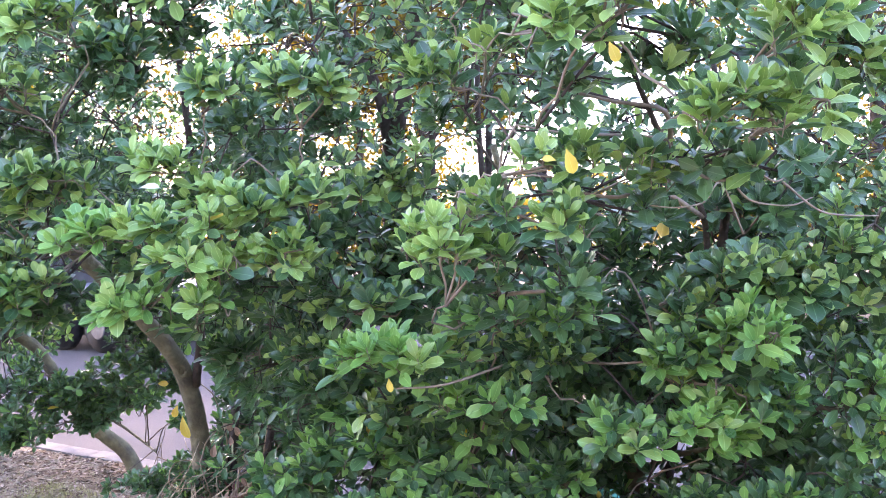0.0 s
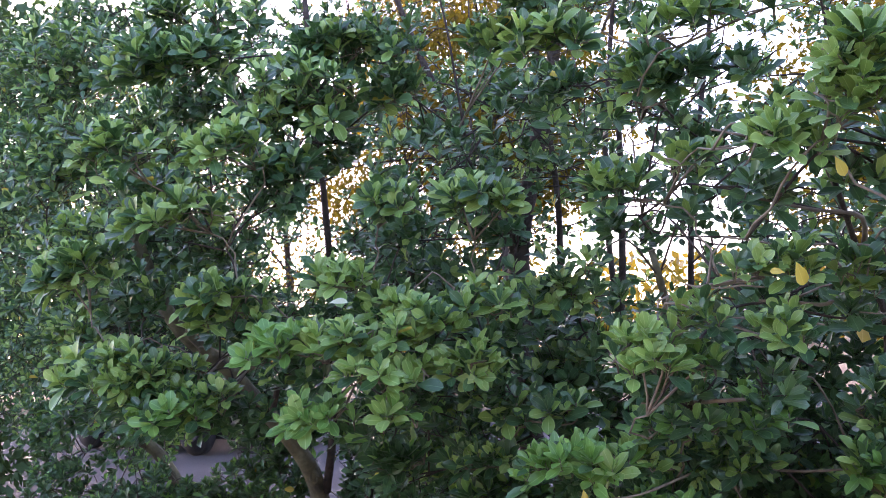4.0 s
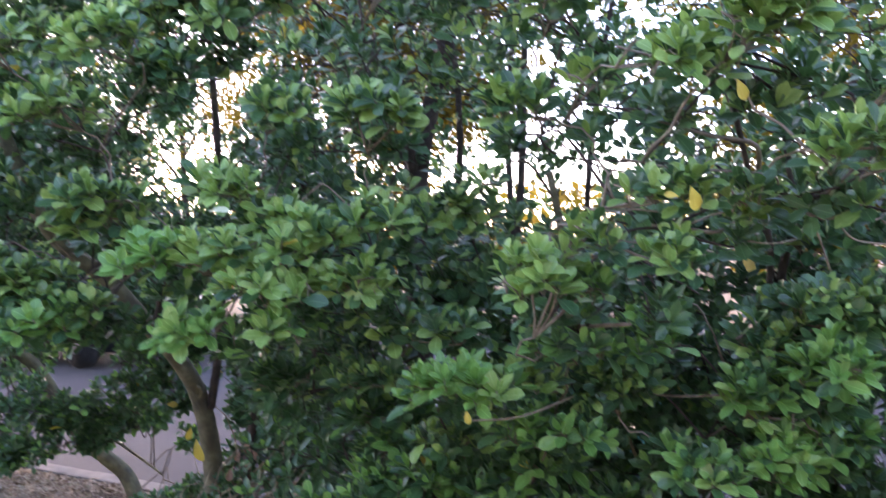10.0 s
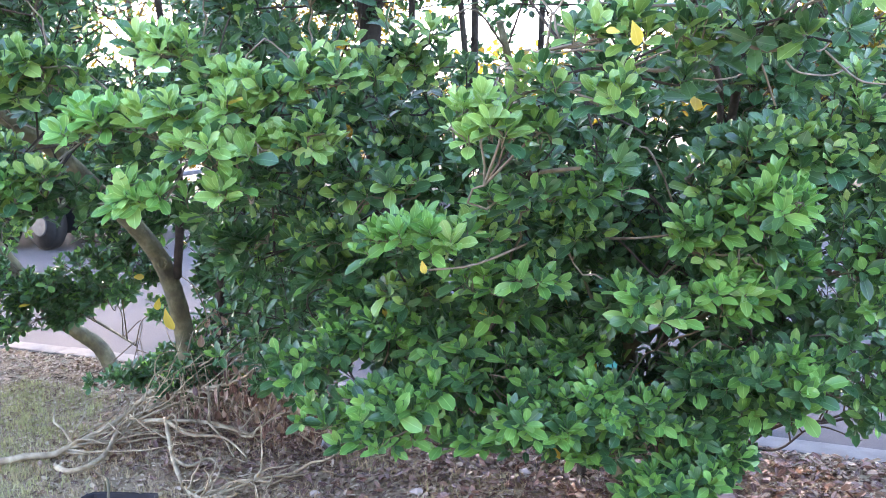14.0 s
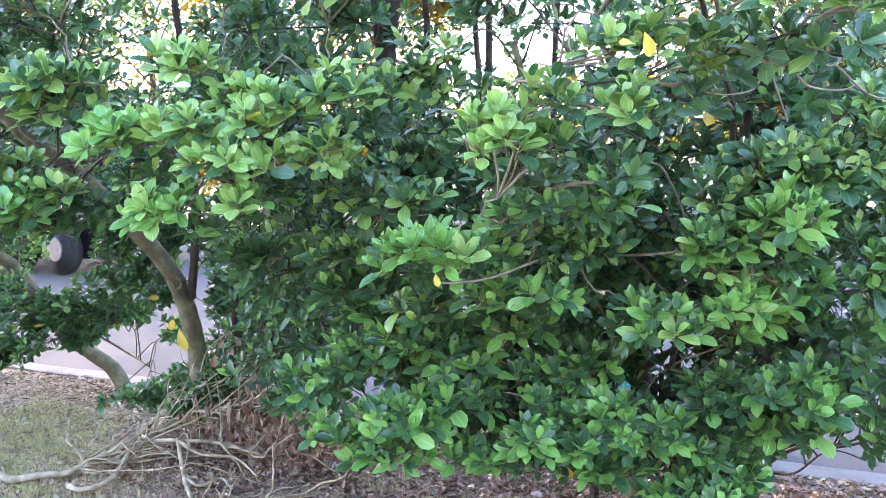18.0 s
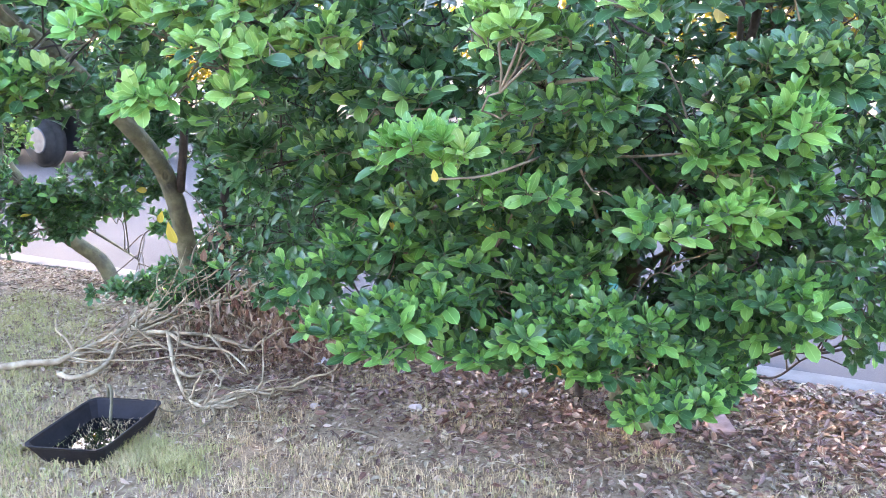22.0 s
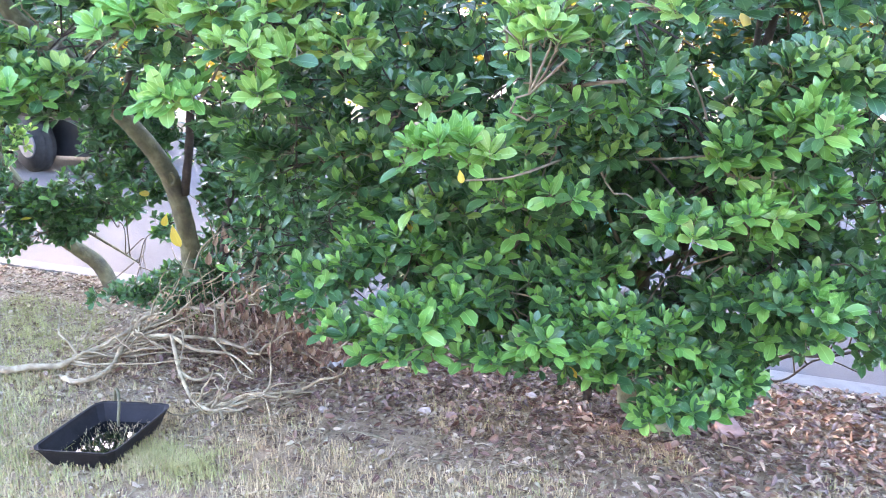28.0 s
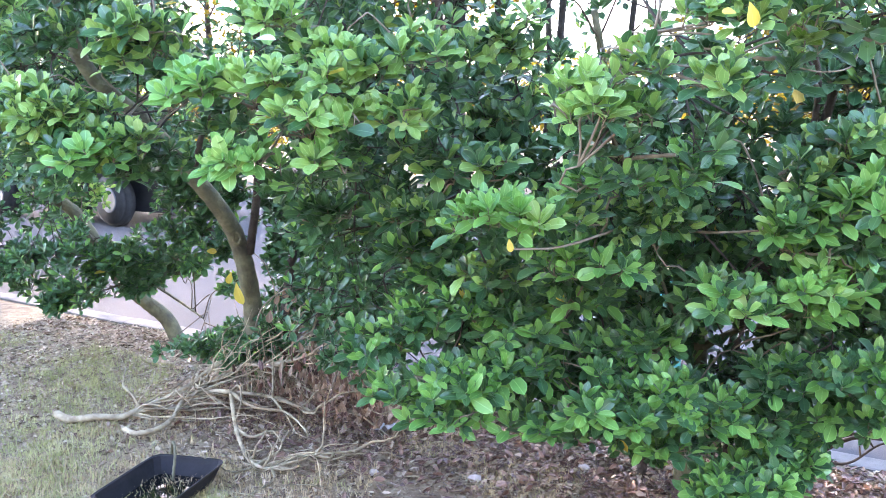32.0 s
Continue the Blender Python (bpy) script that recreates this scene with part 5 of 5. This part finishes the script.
def stone(at, size, label, mat, flat=0.6):
    bm = bmesh.new()
    bmesh.ops.create_icosphere(bm, subdivisions=2, radius=1.0)
    for v in bm.verts:
        k = 1 + 0.35 * noise.noise(v.co * 1.7 + Vector(at) * 7)
        v.co = Vector((v.co.x * size * k, v.co.y * size * k * 0.8, v.co.z * size * k * flat))
    me = bpy.data.meshes.new("stone")
    bm.to_mesh(me)
    bm.free()
    me.materials.append(mat)
    ob = tagged(new("stone", me), label, "stone", "stones on the verge")
    ob.matrix_basis = pose(*at, 0, 0, at[0] * 300)
    return ob


stone((0.47, 3.08, 0.015), 0.030, "small pale stone lying in brown litter", M_STONE)
stone((0.0, 2.93, 0.012), 0.030, "rounded pinkish stone on the verge", M_STONE)
stone((0.12, 2.88, 0.012), 0.028, "small reddish stone on the verge", M_BRICK)
stone((-0.45, 2.95, 0.012), 0.025, "small grey stone on the verge", M_STONE)
stone((0.97, 2.82, 0.0), 0.13, "low grey root stump under the shrub", M_BARK, 0.55)
stone((1.14, 2.88, 0.0), 0.11, "weathered grey stump edge under the shrub", M_BARK, 0.6)

scrap_v, scrap_f = [], []
for i in range(8):
    for j in range(5):
        p = Vector((-0.56 + 0.019 * i, 3.40 + 0.022 * j, 0))
        p.z = 0.020 + 0.07 * abs(noise.noise(p * 23)) + 0.014 * ((i + j) % 2)
        scrap_v.append(p)
for i in range(7):
    for j in range(4):
        scrap_f.append((i * 5 + j, (i + 1) * 5 + j, (i + 1) * 5 + j + 1, i * 5 + j + 1))
scrap = tagged(new("plastic_scrap", mesh_of("plastic_scrap", scrap_v, scrap_f, [M_FILM])), "crumpled scrap of pale plastic film on the litter", "litter")

# ---------------------------------------------------------------- lorry in the street
lorry = tagged(new("flatbed_lorry"), "dark flatbed lorry with a pale deck edge in the street", "lorry")
lorry.matrix_basis = Matrix.Translation(street(-11.25, 5.2, -0.075)) @ Matrix.Rotation(math.atan2(-0.447, 0.894), 4, "Z")


def wheel(x, y):
    ty = bmesh.new()
    bmesh.ops.create_cone(ty, cap_ends=True, segments=28, radius1=0.42, radius2=0.42, depth=0.24, matrix=Matrix.Translation((x, y, 0.42)) @ Matrix.Rotation(math.pi / 2, 4, "X"))
    bmesh.ops.bevel(ty, geom=[e for e in ty.edges if abs((e.verts[0].co - e.verts[1].co).y) < 0.01], offset=0.05, segments=3, affect="EDGES")
    w = part("wheel", ty, M_RUBBER, lorry, "black tyre on a grey steel rim", True)
    rim = bmesh.new()
    bmesh.ops.create_cone(rim, cap_ends=True, segments=20, radius1=0.25, radius2=0.20, depth=0.27, matrix=Matrix.Translation((x, y, 0.42)) @ Matrix.Rotation(math.pi / 2, 4, "X"))
    bmesh.ops.bevel(rim, geom=list(rim.edges), offset=0.012, segments=1, affect="EDGES")
    part("rim", rim, M_STEEL, w)


for x in (-1.9, 0.3, 1.45):
    for y in (-0.95, 0.95):
        wheel(x, y)
part("chassis", block((5.4, 0.9, 0.25), (0, 0, 0.72), 0.02), M_DARKPAINT, lorry)
part("deck", block((4.2, 2.2, 0.07), (0.9, 0, 0.98), 0.015), M_STEEL, lorry, "pale grey deck edge")
part("tool_box", block((0.8, 0.4, 0.42), (-0.75, -0.85, 0.62), 0.03), M_DARKPAINT, lorry)
part("cab", block((1.5, 2.1, 1.5), (-2.1, 0, 1.55), 0.12, taper=1.05), M_DARKPAINT, lorry)
k = Mat("cab_glass")
k.base((0.02, 0.025, 0.03), 0.05, 0.0, 0.6)
part("cab_window", block((0.8, 2.12, 0.5), (-2.15, 0, 1.95), 0.05), k.m, lorry)
# flat dark sheet standing in for the shaded underside behind the wheels
part("side_skirt", block((5.2, 0.06, 0.66), (-0.1, -0.70, 0.55), 0.01), M_DARKPAINT, lorry)
part("mudguard", block((1.0, 0.3, 0.05), (-1.9, -0.95, 0.92), 0.02), M_DARKPAINT, lorry)

# ---------------------------------------------------------------- bin by the kerb
wheeled_bin = tagged(new("wheeled_bin"), "teal plastic wheeled bin standing in the gutter", "bin")
wheeled_bin.matrix_basis = Matrix.Translation((0.76, 4.40, -0.115)) @ Matrix.Rotation(math.atan2(-0.447, 0.894), 4, "Z")
part("bin_body", block((0.48, 0.52, 0.80), (0, 0, 0.48), 0.03, taper=0.82), M_GREENBOX, wheeled_bin)
part("lid", block((0.52, 0.56, 0.06), (0, 0, 0.92), 0.025), M_GREENBOX, wheeled_bin)
for x in (-0.2, 0.2):
    bm = bmesh.new()
    bmesh.ops.create_cone(bm, cap_ends=True, segments=18, radius1=0.1, radius2=0.1, depth=0.05, matrix=Matrix.Translation((x, 0.26, 0.1)) @ Matrix.Rotation(math.pi / 2, 4, "Y"))
    part("bin_wheel", bm, M_RUBBER, wheeled_bin)

# ---------------------------------------------------------------- trees across the street
def far_tree(u, s, high, spread, number, label, low=1.2, lean=0.0, foliage=M_FAR):
    at = street(u, s)
    tree = tagged(new("tree"), label, "tree", "street trees")
    tree.location = at
    top = Vector((lean, 0, high * 0.8))
    limb("trunk", [(0, 0, -0.1), (0.05, 0, high * 0.25), (lean * 0.5, 0.05, high * 0.5), tuple(top)], 0.05 + 0.018 * high, 0.04, M_BARK_DARK, tree)
    lv = Leaves()
    clumps = []
    for i in range(16):
        a, h = 2.4 * i, low + (high - low) * (i + 0.5) / 16
        k = spread * (0.45 + 0.55 * math.sin(math.pi * min(1, max(0.08, (h - low) / (high - low + 0.1)))))
        c = Vector((lean * h / high + k * math.cos(a) * 0.8, k * math.sin(a) * 0.8, h))
        limb("limb", [(lean * h / high * 0.6, 0, max(0.4, h * 0.72)), tuple(c * 0.6 + Vector((lean * 0.2, 0, h * 0.36))), tuple(c)], 0.035, 0.012, M_BARK_DARK, tree, sides=6, steps=3)
        clumps.append((c, k * 0.55))
    for _ in range(number):
        c, k = clumps[int(RNG.integers(0, len(clumps)))]
        p = np.array(c) + RNG.normal(0, 0.5, 3) * (k, k, k * 0.7)
        lv.rows.append((p, RNG.normal(0, 1, 3), RNG.normal(0, 1, 3), RNG.uniform(0.09, 0.18)))
    link("crown", lv.mesh("crown", [foliage], [1.0], True), tree, kind="stuff")


# the tall dense tree at u -24 is added to block the sun
for u, s, high, spread, number in ((-16, 11.5, 7.5, 2.6, 7000), (-24, 10.8, 11.5, 3.6, 20000), (-11.5, 12.5, 8.5, 2.8, 20000), (-8.3, 11.0, 9.0, 2.8, 26000), (0.3, 11.2, 8.0, 2.7, 17000), (4.0, 13.0, 7.0, 2.6, 13000), (7.5, 11.0, 7.5, 2.6, 9000), (12, 12, 7, 2.5, 6000), (-22, 13, 9, 3.0, 6000)):
    far_tree(u, s, high, spread, number, "tall roadside tree with sunlit golden-green leaves", 4.3 if u == -8.3 else 0.9)
# added mostly out of view, to keep direct sun off the verge
for u, s, high, spread, number in ((-8.2, -1.0, 7.8, 2.6, 26000), (-11.5, -0.9, 6.0, 2.0, 12000), (-15, -1.2, 6.5, 2.2, 10000), (-27, 11, 10, 3.2, 16000), (-32, 9.8, 10, 3.2, 16000), (-37, 11.5, 11, 3.2, 9000)):
    far_tree(u, s, high, spread, number, "dense dark tree added along the street to screen the low sun", 0.5, foliage=M_NEAR_TREE)

woods = Leaves()
for _ in range(16000):
    u = RNG.uniform(-70, 60)
    h = 3.2 + 1.2 * noise.noise(Vector((u * 0.12, 3.0, 0)))
    p = street(u, RNG.uniform(26, 34), h * RNG.random() ** 0.8)
    woods.rows.append((np.array(p), RNG.normal(0, 1, 3), RNG.normal(0, 1, 3), RNG.uniform(0.3, 0.65)))
tagged(new("far_woods", woods.mesh("far_woods", [M_FAR], [1.0], True)), "distant belt of trees beyond the street", "woods", kind="stuff")
